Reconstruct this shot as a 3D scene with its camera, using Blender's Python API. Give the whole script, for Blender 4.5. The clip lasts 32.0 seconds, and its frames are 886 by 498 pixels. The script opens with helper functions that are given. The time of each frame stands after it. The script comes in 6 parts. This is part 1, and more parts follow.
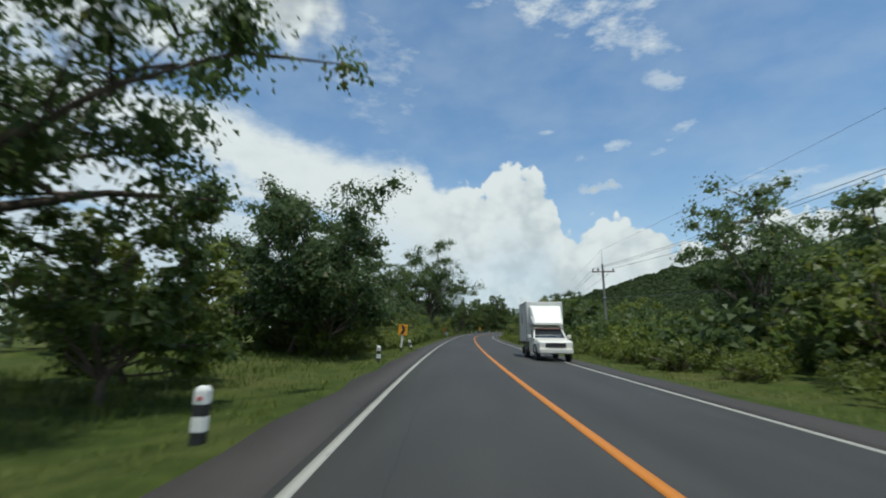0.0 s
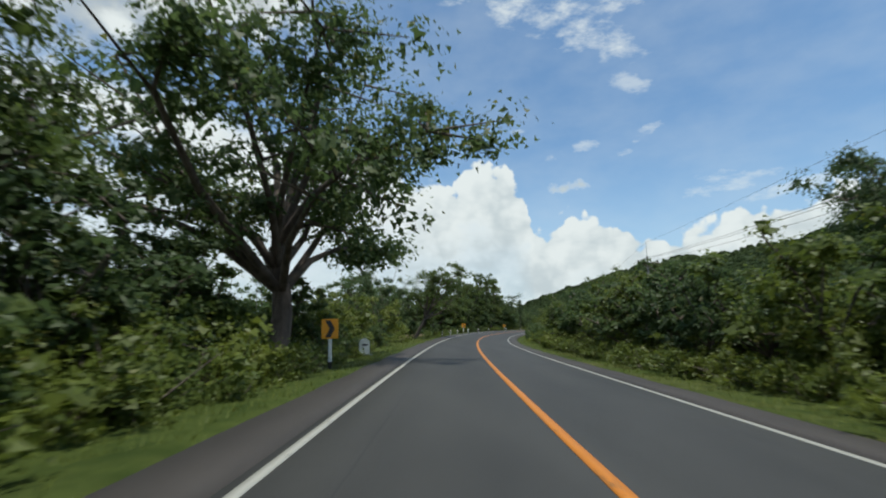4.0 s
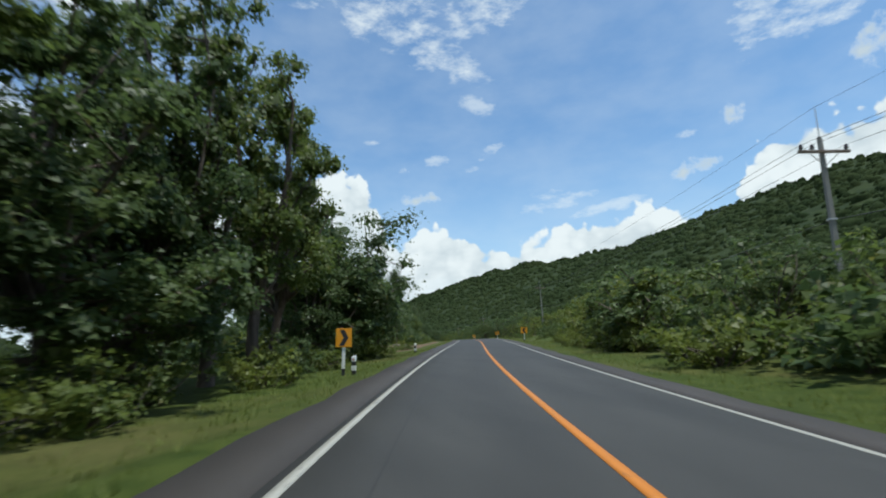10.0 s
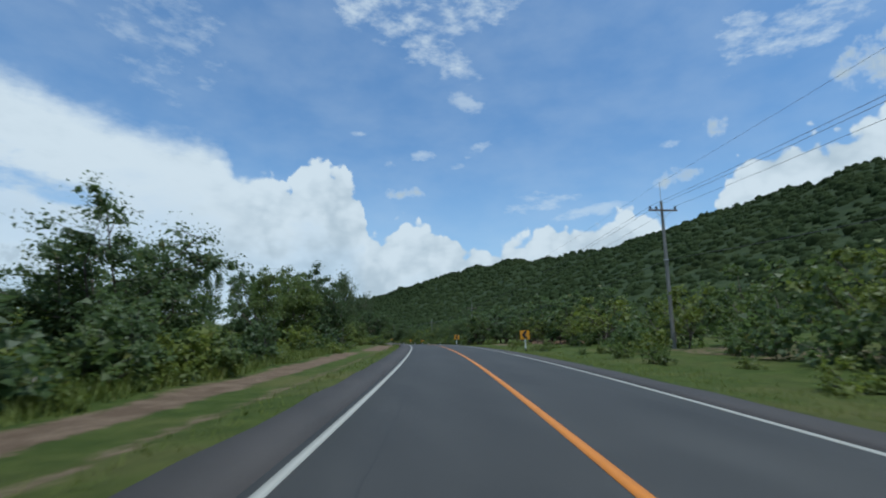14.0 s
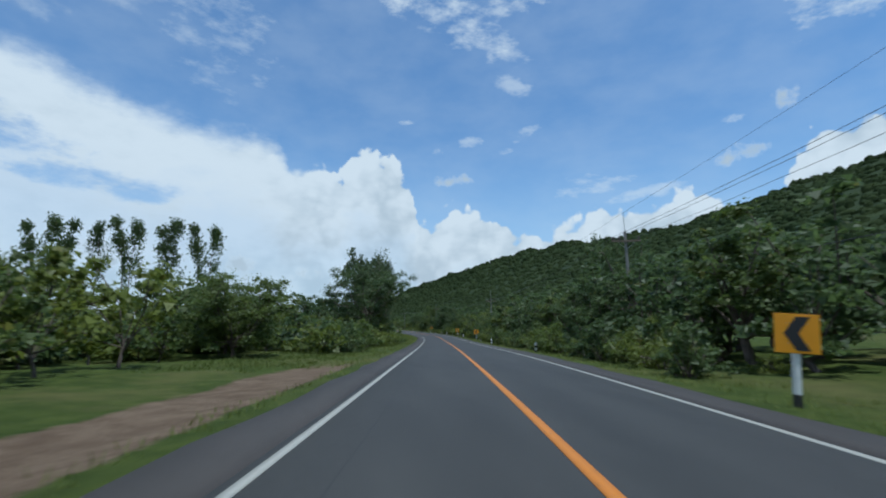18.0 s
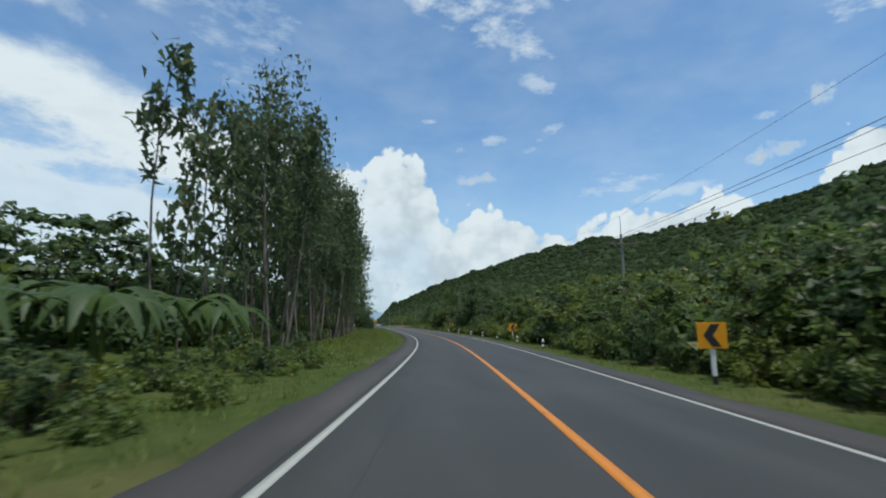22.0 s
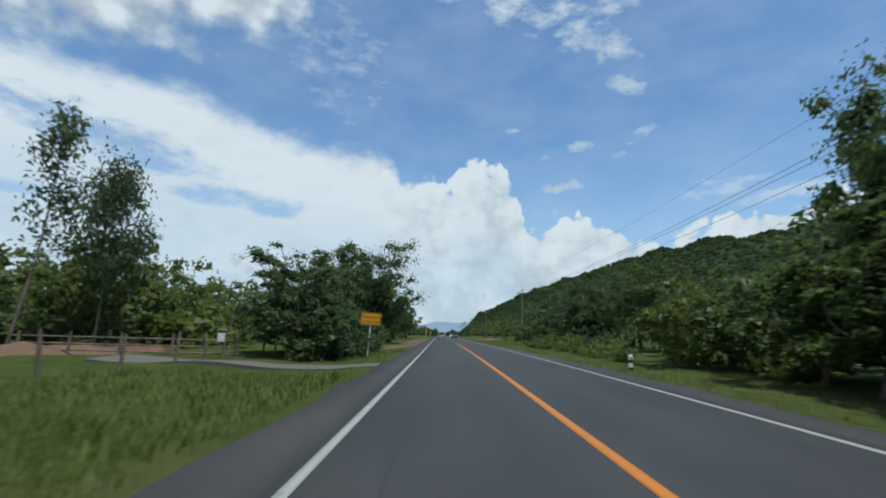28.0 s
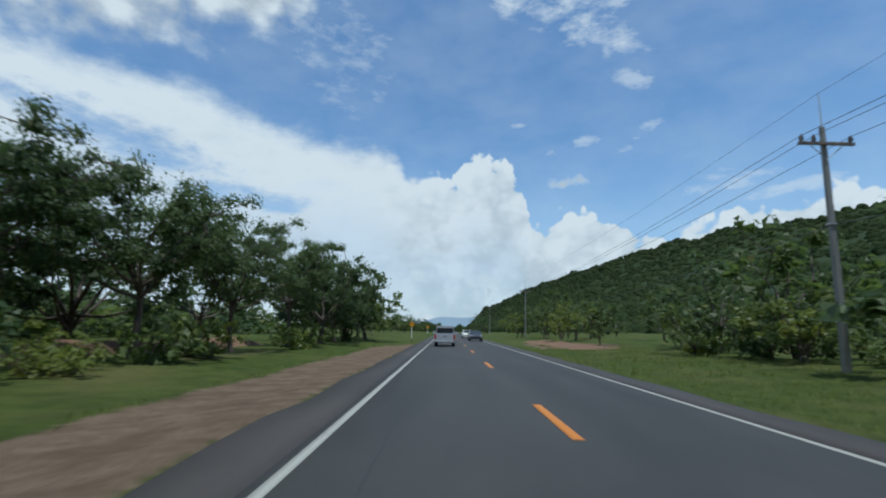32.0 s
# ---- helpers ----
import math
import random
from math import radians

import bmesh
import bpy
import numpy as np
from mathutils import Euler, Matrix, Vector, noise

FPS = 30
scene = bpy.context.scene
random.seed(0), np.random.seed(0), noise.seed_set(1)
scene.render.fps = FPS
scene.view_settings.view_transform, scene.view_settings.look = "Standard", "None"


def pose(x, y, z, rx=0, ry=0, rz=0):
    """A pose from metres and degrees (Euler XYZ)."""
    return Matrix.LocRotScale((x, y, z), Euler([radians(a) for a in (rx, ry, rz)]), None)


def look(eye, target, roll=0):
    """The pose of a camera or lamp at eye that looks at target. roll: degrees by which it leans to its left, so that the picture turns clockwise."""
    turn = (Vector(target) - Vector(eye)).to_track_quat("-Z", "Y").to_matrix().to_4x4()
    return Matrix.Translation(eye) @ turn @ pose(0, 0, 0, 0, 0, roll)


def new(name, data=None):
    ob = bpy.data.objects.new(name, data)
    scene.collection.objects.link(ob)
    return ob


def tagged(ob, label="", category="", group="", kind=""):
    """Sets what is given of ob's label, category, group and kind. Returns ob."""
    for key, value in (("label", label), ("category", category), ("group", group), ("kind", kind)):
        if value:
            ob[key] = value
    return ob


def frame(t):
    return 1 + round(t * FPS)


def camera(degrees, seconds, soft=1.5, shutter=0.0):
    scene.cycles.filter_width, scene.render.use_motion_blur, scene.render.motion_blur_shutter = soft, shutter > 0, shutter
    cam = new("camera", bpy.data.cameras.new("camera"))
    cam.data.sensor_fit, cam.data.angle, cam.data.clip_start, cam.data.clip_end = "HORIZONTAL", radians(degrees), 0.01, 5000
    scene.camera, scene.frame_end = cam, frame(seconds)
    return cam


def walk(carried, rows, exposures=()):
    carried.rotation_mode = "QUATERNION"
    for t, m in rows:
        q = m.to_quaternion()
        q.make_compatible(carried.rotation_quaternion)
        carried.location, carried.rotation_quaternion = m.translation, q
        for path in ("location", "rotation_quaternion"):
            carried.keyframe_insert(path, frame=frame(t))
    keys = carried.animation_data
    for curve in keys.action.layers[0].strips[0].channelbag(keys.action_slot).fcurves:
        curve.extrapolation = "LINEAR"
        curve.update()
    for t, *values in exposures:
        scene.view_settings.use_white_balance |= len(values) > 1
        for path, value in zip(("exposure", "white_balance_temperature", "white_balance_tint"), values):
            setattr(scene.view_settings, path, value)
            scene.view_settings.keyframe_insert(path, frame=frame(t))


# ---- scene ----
# ---- light ----
EXPOSURES = [(0, 0.12, 6500, 3), (2, 0.1, 6520, 3), (4, 0.23, 6600, 4), (7, 0.23, 6440, 3), (9, 0.13, 6140, 4), (10, 0.35, 6350, 4), (11, 0.38, 6280, 3), (12, 0.28, 6240, 3), (14, 0.03, 5790, 3),
             (17, 0.04, 5700, 4), (19, 0.03, 5640, 3), (20, 0.03, 5790, 3), (21, 0.18, 5940, 3), (23, 0.18, 6340, 4), (25, 0.23, 6240, 4), (28, 0.08, 6040, 4), (30, 0.13, 6040, 4), (32, 0.03, 5850, 3)]
SKY_STRENGTH = 0.10
SUN_POWER = 3.5
CLOUD_LIT = (6.7, 7.1, 7.4)
CLOUD_SHADE = (4.7, 5.3, 5.8)
CLOUD_GREY = (4.4, 4.8, 5.2)
SKY_TINT = (0.77, 1.12, 1.31)

# ---- alignment of the road and the car's track ----
SPEED = 20.3            # metres a second
LENS = 85.4
EYE = 1.45              # eye above the lane
HEAD = [3.4, 1.9, 1.0, 0.5, 0.0, -1.0, -2.9, -5.8, -9.9, -13.9, -17.0, -19.3, -20.4, -20.4, -19.6, -18.2,
        -16.6, -15.0, -13.7, -12.8, -12.3, -11.8, -11.1, -9.8, -7.5, -5.2, -3.3, -1.8, -0.9, -0.6, -0.4, -0.3, -0.3]
GRADE = [(-300, 1.0), (0, 1.1), (100, 1.0), (150, 1.4), (240, 1.4), (300, 0.9), (340, 0.2), (380, -0.6), (410, -0.9),
         (450, -0.4), (500, 0.1), (560, 0.5), (620, 0.1), (660, 0.0), (900, 0.0)]
BANK = [(-300, -0.6), (0, -0.6), (75, -0.4), (105, 0.8), (120, 1.6), (150, 3.2), (195, 3.4), (225, 2.0), (270, 0.8), (300, 0.0), (350, 0.2),
        (420, -0.2), (470, -0.7), (520, -1.0), (580, -1.2), (900, -1.3)]
OFFSET = [(-300, -2.0), (0, -2.03), (40, -1.75), (81, -1.55), (150, -1.75), (235, -1.8), (265, -1.88), (345, -1.55), (386, -1.42),
          (436, -1.6), (467, -1.9), (487, -2.2), (508, -2.38), (570, -2.0), (610, -1.92), (650, -1.8), (900, -1.8)]

CROWN = [(-300, 0.02), (0, 0.02), (45, 0.045), (70, 0.055), (95, 0.025), (150, 0.04), (190, 0.02), (245, 0.015), (275, 0.005), (300, 0.0), (360, 0.025), (393, 0.005),
         (440, 0.04), (475, 0.02), (515, 0.004), (576, 0.014), (620, 0.034), (660, 0.045), (900, 0.045)]


def table(rows, s):
    return np.interp(s, [r[0] for r in rows], [r[1] for r in rows])


def smooth(v, n):
    k = np.hanning(2 * n + 1)
    return np.convolve(np.pad(v, n, mode="edge"), k / k.sum(), mode="valid")


STEP = 1.0
S = np.arange(-300.0, 2600.0, STEP)
I0 = 300
h_car = np.radians(smooth(np.interp(S / SPEED, np.arange(33.0), HEAD), 10))
grade = np.radians(smooth(table(GRADE, S), 15))
bank = np.radians(smooth(table(BANK, S), 12))
off = smooth(table(OFFSET, S), 15)
fall = smooth(table(CROWN, S), 15)


def summed(v):
    c = np.concatenate([[0.0], np.cumsum((v[1:] + v[:-1]) / 2)]) * STEP
    return c - c[I0]


car_x, car_y, road_z = summed(-np.sin(h_car)), summed(np.cos(h_car)), summed(np.tan(grade))
h_road = h_car + np.arctan(np.gradient(off, STEP)) * 1.0
mid_x, mid_y = car_x - off * np.cos(h_car), car_y - off * np.sin(h_car)


def crown(u, b, fall_=0.028):
    """Height of the paved surface over the centre line: a crowned road, tilted in the bends."""
    return np.where(u < 0, -u * np.tan(b), -u * np.tan(b + fall_))


def on_road(s, u):
    """World place of the road surface at s metres along and u metres right of the centre line."""
    x = np.interp(s, S, mid_x) + u * np.interp(s, S, np.cos(h_road))
    y = np.interp(s, S, mid_y) + u * np.interp(s, S, np.sin(h_road))
    z = np.interp(s, S, road_z) + crown(np.asarray(u, float), np.interp(s, S, bank), np.interp(s, S, fall))
    return x, y, z


def heading(s):
    return float(np.interp(s, S, h_road))


# turn of the camera along the way: seconds, yaw, pitch, roll in degrees
TURN = [
    (0, 3.84, 10.59, -0.60), (0.5, 2.74, 10.71, -0.57), (1, 2.24, 10.75, -0.55), (1.5, 1.74, 10.29, -0.52), (2, 1.34, 10.31, -0.49),
    (2.5, 1.04, 9.73, -0.46), (3, 0.94, 10.36, -0.44), (3.5, 0.64, 9.89, -0.39), (4, 0.44, 10.36, -0.15), (4.5, -0.06, 10.92, 0.25),
    (5, -0.99, 10.95, 0.58), (5.5, -1.91, 10.98, 0.91), (6, -2.84, 11.01, 1.24), (6.5, -3.76, 11.04, 1.56), (7, -5.43, 10.96, 3.32),
    (7.5, -7.65, 10.75, 2.99), (8, -9.77, 10.73, 3.45), (8.5, -11.95, 11.18, 3.41), (9, -13.83, 11.22, 3.92), (9.5, -15.34, 11.12, 3.70),
    (10, -16.64, 11.21, 2.80), (10.5, -17.98, 11.15, 2.14), (11, -19.20, 10.88, 1.93), (11.5, -19.87, 11.07, 2.11), (12, -20.23, 11.12, 1.53),
    (12.5, -20.22, 11.10, 1.49), (13, -20.11, 10.93, 1.16), (13.5, -19.76, 10.70, 0.69), (14, -19.37, 10.65, 0.22), (14.5, -18.80, 10.56, -0.15),
    (15, -18.00, 10.38, -0.13), (15.5, -17.20, 10.20, -0.12), (16, -16.39, 10.03, -0.10), (16.5, -15.59, 9.85, -0.08), (17, -14.66, 9.76, 0.14),
    (17.5, -13.85, 9.27, 0.39), (18, -13.32, 9.12, 0.37), (18.5, -12.80, 8.87, 0.40), (19, -12.45, 8.88, 0.35), (19.5, -12.11, 8.80, 0.38),
    (20, -11.89, 8.41, 0.25), (20.5, -11.74, 8.56, 0.08), (21, -11.52, 8.67, -0.57), (21.5, -11.18, 8.92, -0.26), (22, -10.77, 8.99, -0.40),
    (22.5, -10.29, 8.94, -0.35), (23, -9.50, 8.90, -0.56), (23.5, -8.38, 9.20, -0.87), (24, -7.14, 9.40, -0.89), (24.5, -5.95, 9.57, -0.93),
    (25, -4.85, 9.57, -0.68), (25.5, -3.95, 9.98, -1.41), (26, -3.17, 9.97, -1.23), (26.5, -2.39, 9.95, -1.05), (27, -1.62, 9.93, -0.87),
    (27.5, -0.84, 9.91, -0.69), (28, -0.59, 10.07, -1.23), (28.5, -0.30, 10.15, -1.25), (29, -0.27, 9.83, -1.41), (29.5, -0.01, 9.94, -1.14),
    (30, -0.08, 9.81, -1.19), (30.5, 0.25, 9.92, -0.22), (31, 0.08, 9.62, -0.75), (31.5, 0.11, 9.60, -1.09), (32, 0.00, 9.50, -1.30),
]
rows = []
for t, yaw, pitch, roll in TURN:
    s = SPEED * t
    u = float(np.interp(s, S, off))
    z = float(np.interp(s, S, road_z) + crown(np.array(u), np.interp(s, S, bank))) + EYE
    rows.append((t, pose(float(np.interp(s, S, car_x)), float(np.interp(s, S, car_y)), z, 90 + pitch, roll, yaw)))
cam = camera(LENS, 32.0, soft=2.0, shutter=0.2)
walk(cam, rows, exposures=EXPOSURES)


# ---------------------------------------------------------------- sky and sun
SUN_EL, SUN_AZ = 76.0, 140.0      # degrees; azimuth from the y axis, right is positive


class Nodes:
    """A short way to write node trees."""

    def __init__(self, tree):
        self.tree = tree
        tree.nodes.clear()

    def add(self, kind, inputs=None, data_type="", blend_type="", attribute_name=""):
        n = self.tree.nodes.new(kind)
        if data_type:
            n.data_type = data_type
        if blend_type:
            n.blend_type = blend_type
        if attribute_name:
            n.attribute_name = attribute_name
        for k, v in (inputs or {}).items():
            self.put(n.inputs[k], v)
        return n

    def put(self, socket, v):
        if isinstance(v, bpy.types.NodeSocket):
            self.tree.links.new(v, socket)
        else:
            socket.default_value = v

    def m(self, op, a, b=0.0, c=0.0, clamp=False):
        n = self.tree.nodes.new("ShaderNodeMath")
        n.operation, n.use_clamp = op, clamp
        for i, v in enumerate((a, b, c)):
            self.put(n.inputs[i], v)
        return n.outputs[0]

    def mix(self, f, a, b):
        n = self.tree.nodes.new("ShaderNodeMix")
        n.data_type = "RGBA"
        self.put(n.inputs[0], f), self.put(n.inputs[6], a), self.put(n.inputs[7], b)
        return n.outputs[2]

    def ramp(self, v, lo, hi, a=0.0, b=1.0):
        n = self.add("ShaderNodeMapRange", {0: v, 1: lo, 2: hi, 3: a, 4: b})
        n.interpolation_type = "SMOOTHSTEP"
        return n.outputs[0]

    def noise(self, vec, scale, detail=4.0, rough=0.55):
        n = self.add("ShaderNodeTexNoise", {"Scale": scale, "Detail": detail, "Roughness": rough})
        if vec is not None:
            self.put(n.inputs["Vector"], vec)
        return n


world = bpy.data.worlds.new("sky")
scene.world = world
world.use_nodes = True
N = Nodes(world.node_tree)
sky = N.add("ShaderNodeTexSky")
sky.sky_type, sky.sun_disc = "NISHITA", False
sky.sun_elevation, sky.sun_rotation = radians(SUN_EL), radians(SUN_AZ)
sky.altitude, sky.air_density, sky.dust_density, sky.ozone_density = 200.0, 1.0, 0.6, 2.0
co = N.add("ShaderNodeTexCoord").outputs["Generated"]
sep = N.add("ShaderNodeSeparateXYZ", {0: co})
az0 = N.m("MULTIPLY", N.m("ARCTAN2", sep.outputs[0], sep.outputs[1]), 57.2958)
el0 = N.m("MULTIPLY", N.m("ARCSINE", sep.outputs[2]), 57.2958)
dome_ = N.add("ShaderNodeCombineXYZ", {0: az0, 1: el0}).outputs[0]       # degrees along and above the skyline
warp = N.noise(dome_, 0.16, 5.0, 0.6)
wsep = N.add("ShaderNodeSeparateColor", {0: warp.outputs["Color"]})
az = N.m("ADD", az0, N.m("MULTIPLY", N.m("SUBTRACT", wsep.outputs[0], 0.5), 3.2))
el = N.m("ADD", el0, N.m("MULTIPLY", N.m("SUBTRACT", wsep.outputs[1], 0.5), 2.4))
fine = N.noise(dome_, 1.3, 6.0, 0.62).outputs[0]
soft = N.noise(N.add("ShaderNodeMapping", {0: dome_, 3: (0.5, 1.0, 1.0)}).outputs[0], 0.22, 5.0, 0.55).outputs[0]
streak = N.noise(N.add("ShaderNodeMapping", {0: dome_, 2: (0.0, 0.0, radians(32)), 3: (0.5, 1.25, 1.0)}).outputs[0], 0.5, 7.0, 0.66).outputs[0]
wobbly = N.add("ShaderNodeCombineXYZ", {0: az, 1: el}).outputs[0]


def lobes(scale):
    v = N.add("ShaderNodeTexVoronoi", {"Vector": wobbly, "Scale": scale})
    v.feature = "SMOOTH_F1"
    v.inputs["Smoothness"].default_value = 0.35
    return N.m("MULTIPLY", N.m("SUBTRACT", 0.42, v.outputs["Distance"]), 2.0)


def puff(a, e, ra, re, tilt=0.0):
    c, s_ = math.cos(radians(tilt)), math.sin(radians(tilt))
    da, de = N.m("SUBTRACT", az, a), N.m("SUBTRACT", el, e)
    p = N.m("MULTIPLY", N.m("ADD", N.m("MULTIPLY", da, c), N.m("MULTIPLY", de, s_)), 1 / ra)
    q = N.m("MULTIPLY", N.m("SUBTRACT", N.m("MULTIPLY", de, c), N.m("MULTIPLY", da, s_)), 1 / re)
    return N.m("SUBTRACT", 1.0, N.m("ADD", N.m("MULTIPLY", p, p), N.m("MULTIPLY", q, q)))


def most(values):
    top = values[0]
    for v in values[1:]:
        top = N.m("MAXIMUM", top, v)
    return top


def skyline(points, lo=-80.0, hi=120.0):
    """Height of a cloud bank's top edge along the skyline, in degrees."""
    n = N.add("ShaderNodeValToRGB", {0: N.m("DIVIDE", N.m("SUBTRACT", az, lo), hi - lo)})
    ramp_ = n.color_ramp
    while len(ramp_.elements) < len(points):
        ramp_.elements.new(0.5)
    for el_, (a, e) in zip(ramp_.elements, points):
        el_.position, el_.color = (a - lo) / (hi - lo), (e / 50, e / 50, e / 50, 1)
    return N.m("MULTIPLY", N.add("ShaderNodeSeparateColor", {0: n.outputs[0]}).outputs[0], 50.0)


big_lobe, small_lobe = lobes(0.32), lobes(0.85)
billow = N.m("ADD", N.m("ADD", N.m("MULTIPLY", big_lobe, 1.9), N.m("MULTIPLY", small_lobe, 1.0)), N.m("MULTIPLY", N.m("SUBTRACT", fine, 0.5), 1.3))
feather = N.m("ADD", N.m("MULTIPLY", N.m("SUBTRACT", soft, 0.5), 5.0), N.m("MULTIPLY", N.m("SUBTRACT", streak, 0.5), 4.5))
# the long bank that slopes down to the right, with the tower on it
bank_top = skyline([(-80, 26), (-48, 25), (-40, 24.6), (-33, 25.4), (-28, 24.8), (-24, 23.3), (-20, 22.0), (-15, 21.6), (-9, 21.5), (-6.6, 20.6), (-5, 19.0),
                    (0, 18.4), (1.4, 18.4), (2.4, 20.4), (5, 20.6), (7.4, 20.6), (8.6, 18.8), (9.8, 16.8), (10.6, 13.4), (14, 13.6), (17.7, 13.8), (20, 12.2), (22.4, 11.0),
                    (24.4, 10.6), (26, 10.2), (30, 4), (120, 0)])
# heaped clouds behind the wooded ridge
right_top = skyline([(-80, 0), (23, 2), (25.5, 10.6), (27.9, 12.0), (31.9, 13.4), (34.5, 13.2), (36, 12.8), (39, 13.0), (40.5, 14.4), (42, 14.4), (43.8, 13.2), (46, 11.4),
                     (48, 12.0), (50, 14.0), (52.4, 17.8), (55.5, 19.6), (58.7, 20.0), (62, 19.8), (66, 19.6), (80, 19), (120, 22)])
crisp = N.ramp(az0, -12.0, 1.0)
edge = N.m("ADD", N.m("MULTIPLY", billow, N.m("ADD", 0.08, N.m("MULTIPLY", crisp, 0.92))), N.m("MULTIPLY", feather, N.m("SUBTRACT", 0.62, N.m("MULTIPLY", crisp, 0.55))))
depth_l = N.m("ADD", N.m("SUBTRACT", bank_top, el), edge)
depth_r = N.m("ADD", N.m("SUBTRACT", right_top, el), billow)
wide = N.m("SUBTRACT", 3.0, N.m("MULTIPLY", crisp, 2.3))
left_cover = N.ramp(N.m("DIVIDE", depth_l, wide), -0.35, 0.75)
# blue windows in the left of the bank, and the thin air below it
windows = most([puff(-36, 18.2, 11, 2.3, -9), puff(-23, 14.2, 8, 1.3, -4), puff(-47, 12.0, 10, 1.0)])
windows = N.ramp(N.m("ADD", windows, N.m("MULTIPLY", N.m("SUBTRACT", streak, 0.5), 3.6)), -0.3, 1.2, 1.0, 0.15)
below = N.ramp(N.m("ADD", depth_l, N.m("MULTIPLY", N.m("SUBTRACT", soft, 0.5), 14.0)), 5.0, 13.0, 1.0, 0.72)
left_cover = N.m("MULTIPLY", N.m("MULTIPLY", left_cover, windows), below)
right_cover = N.ramp(depth_r, -0.25, 0.55)
# small heaps low over the plain, and single puffs
heaps = most([puff(-2, 5.6, 3.0, 1.3), puff(4.5, 5.2, 3.4, 1.4), puff(10, 5.0, 3.0, 1.5), puff(-10, 6.5, 3.0, 1.4), puff(-22, 7.5, 3.4, 1.6), puff(-35.5, 14.6, 5.0, 2.2), puff(50.2, 21.6, 2.0, 1.5),
              puff(49.7, 27.5, 1.4, 0.9, 25), puff(47, 17.6, 3.0, 1.0, 20), puff(14.5, 17.2, 2.6, 0.7), puff(12.5, 20.6, 1.6, 0.7, 30), puff(65, 24, 4, 3), puff(-80, 24, 20, 9),
              puff(125, 26, 26, 10), puff(180, 20, 30, 8), puff(-130, 30, 26, 9)])
heap_d = N.m("ADD", N.m("ADD", heaps, N.m("MULTIPLY", billow, 0.55)), N.m("MULTIPLY", N.m("SUBTRACT", N.noise(dome_, 0.9, 5.0, 0.6).outputs[0], 0.5), 3.4))
heap_cover = N.ramp(heap_d, 0.0, 1.7, 0.0, 0.9)
# the grey-white sheet high on the left
sheet = N.m("ADD", most([puff(-42, 36, 23, 11.5, 12), puff(-26, 37, 10, 7)]), N.m("ADD", N.m("MULTIPLY", billow, 0.12), N.m("MULTIPLY", N.m("SUBTRACT", soft, 0.5), 2.0)))
sheet_cover = N.ramp(sheet, -0.1, 0.85)
# thin high cloud
veils = most([puff(9, 38, 12, 4.0, -14), puff(19, 32.6, 6.5, 2.6, -22), puff(24, 37, 9, 2.6, 10), puff(59, 28.6, 8, 2.4, 12), puff(54, 29.5, 3, 3.0, 50),
              puff(-14, 31, 9, 7, -40), puff(-5, 60, 40, 10, 20), puff(100, 50, 30, 12, 10)])
wisps = most([puff(22.5, 27.6, 3.4, 1.6, -32), puff(31.5, 15.8, 6.0, 1.3, 2), puff(17, 22.0, 2.4, 0.9, 8), puff(23.5, 22.0, 2.2, 0.9, 30), puff(21.5, 20.4, 1.8, 0.6), puff(45.5, 20.6, 1.8, 0.6, 6), puff(37, 14.6, 6, 1.0, 10), puff(9, 24, 1.6, 0.5)])
thin = N.m("ADD", N.ramp(veils, -0.6, 0.9, 0.0, 0.85), N.m("MULTIPLY", N.m("SUBTRACT", streak, 0.52), 3.4))
thin = N.m("ADD", thin, N.m("MULTIPLY", small_lobe, 0.12))
thin = N.m("MULTIPLY", N.ramp(thin, 0.0, 1.7), N.ramp(veils, -1.0, 0.5, 0.0, 0.85))
thin = N.m("MULTIPLY", thin, N.ramp(az0, -12.0, 2.0, 0.5, 1.0))
wisp_f = N.m("MULTIPLY", N.ramp(N.m("ADD", wisps, N.m("MULTIPLY", N.m("SUBTRACT", streak, 0.5), 4.0)), 0.0, 1.5), 0.55)
haze_f = N.ramp(soft, 0.25, 0.8, 0.08, 0.22)
thin = most([thin, wisp_f, haze_f])
low = N.ramp(el0, 0.5, 24.0, 0.62, 0.0)     # pale air over the skyline
# lit tops, greyer hollows and undersides
body = N.m("ADD", N.m("MULTIPLY", N.m("SUBTRACT", soft, 0.5), 2.2), N.m("ADD", N.m("MULTIPLY", N.m("MULTIPLY", big_lobe, 0.5), crisp), N.m("ADD", N.m("MULTIPLY", N.m("MULTIPLY", small_lobe, 0.28), crisp), N.m("MULTIPLY", N.m("SUBTRACT", streak, 0.5), 0.7))))
rim_lit = N.m("MAXIMUM", N.ramp(depth_r, 4.5, 0.6, 0.0, 0.5), N.m("MULTIPLY", N.ramp(depth_l, 4.5, 0.6, 0.0, 0.5), crisp))
body = N.ramp(N.m("ADD", N.m("ADD", body, rim_lit), N.ramp(el0, 4.0, 17.0, -0.28, 0.10)), -0.5, 0.7)
white = N.mix(body, (*CLOUD_SHADE, 1), (*CLOUD_LIT, 1))
sheet_white = N.mix(N.ramp(N.m("ADD", soft, N.m("MULTIPLY", big_lobe, 0.25)), 0.35, 0.7), (*CLOUD_GREY, 1), (*CLOUD_LIT, 1))
tint = N.add("ShaderNodeMix", {0: 1.0}, data_type="RGBA", blend_type="MULTIPLY")
N.put(tint.inputs[6], sky.outputs[0]), N.put(tint.inputs[7], (*SKY_TINT, 1))
blue = N.mix(low, tint.outputs[2], (4.6, 5.9, 7.2, 1))
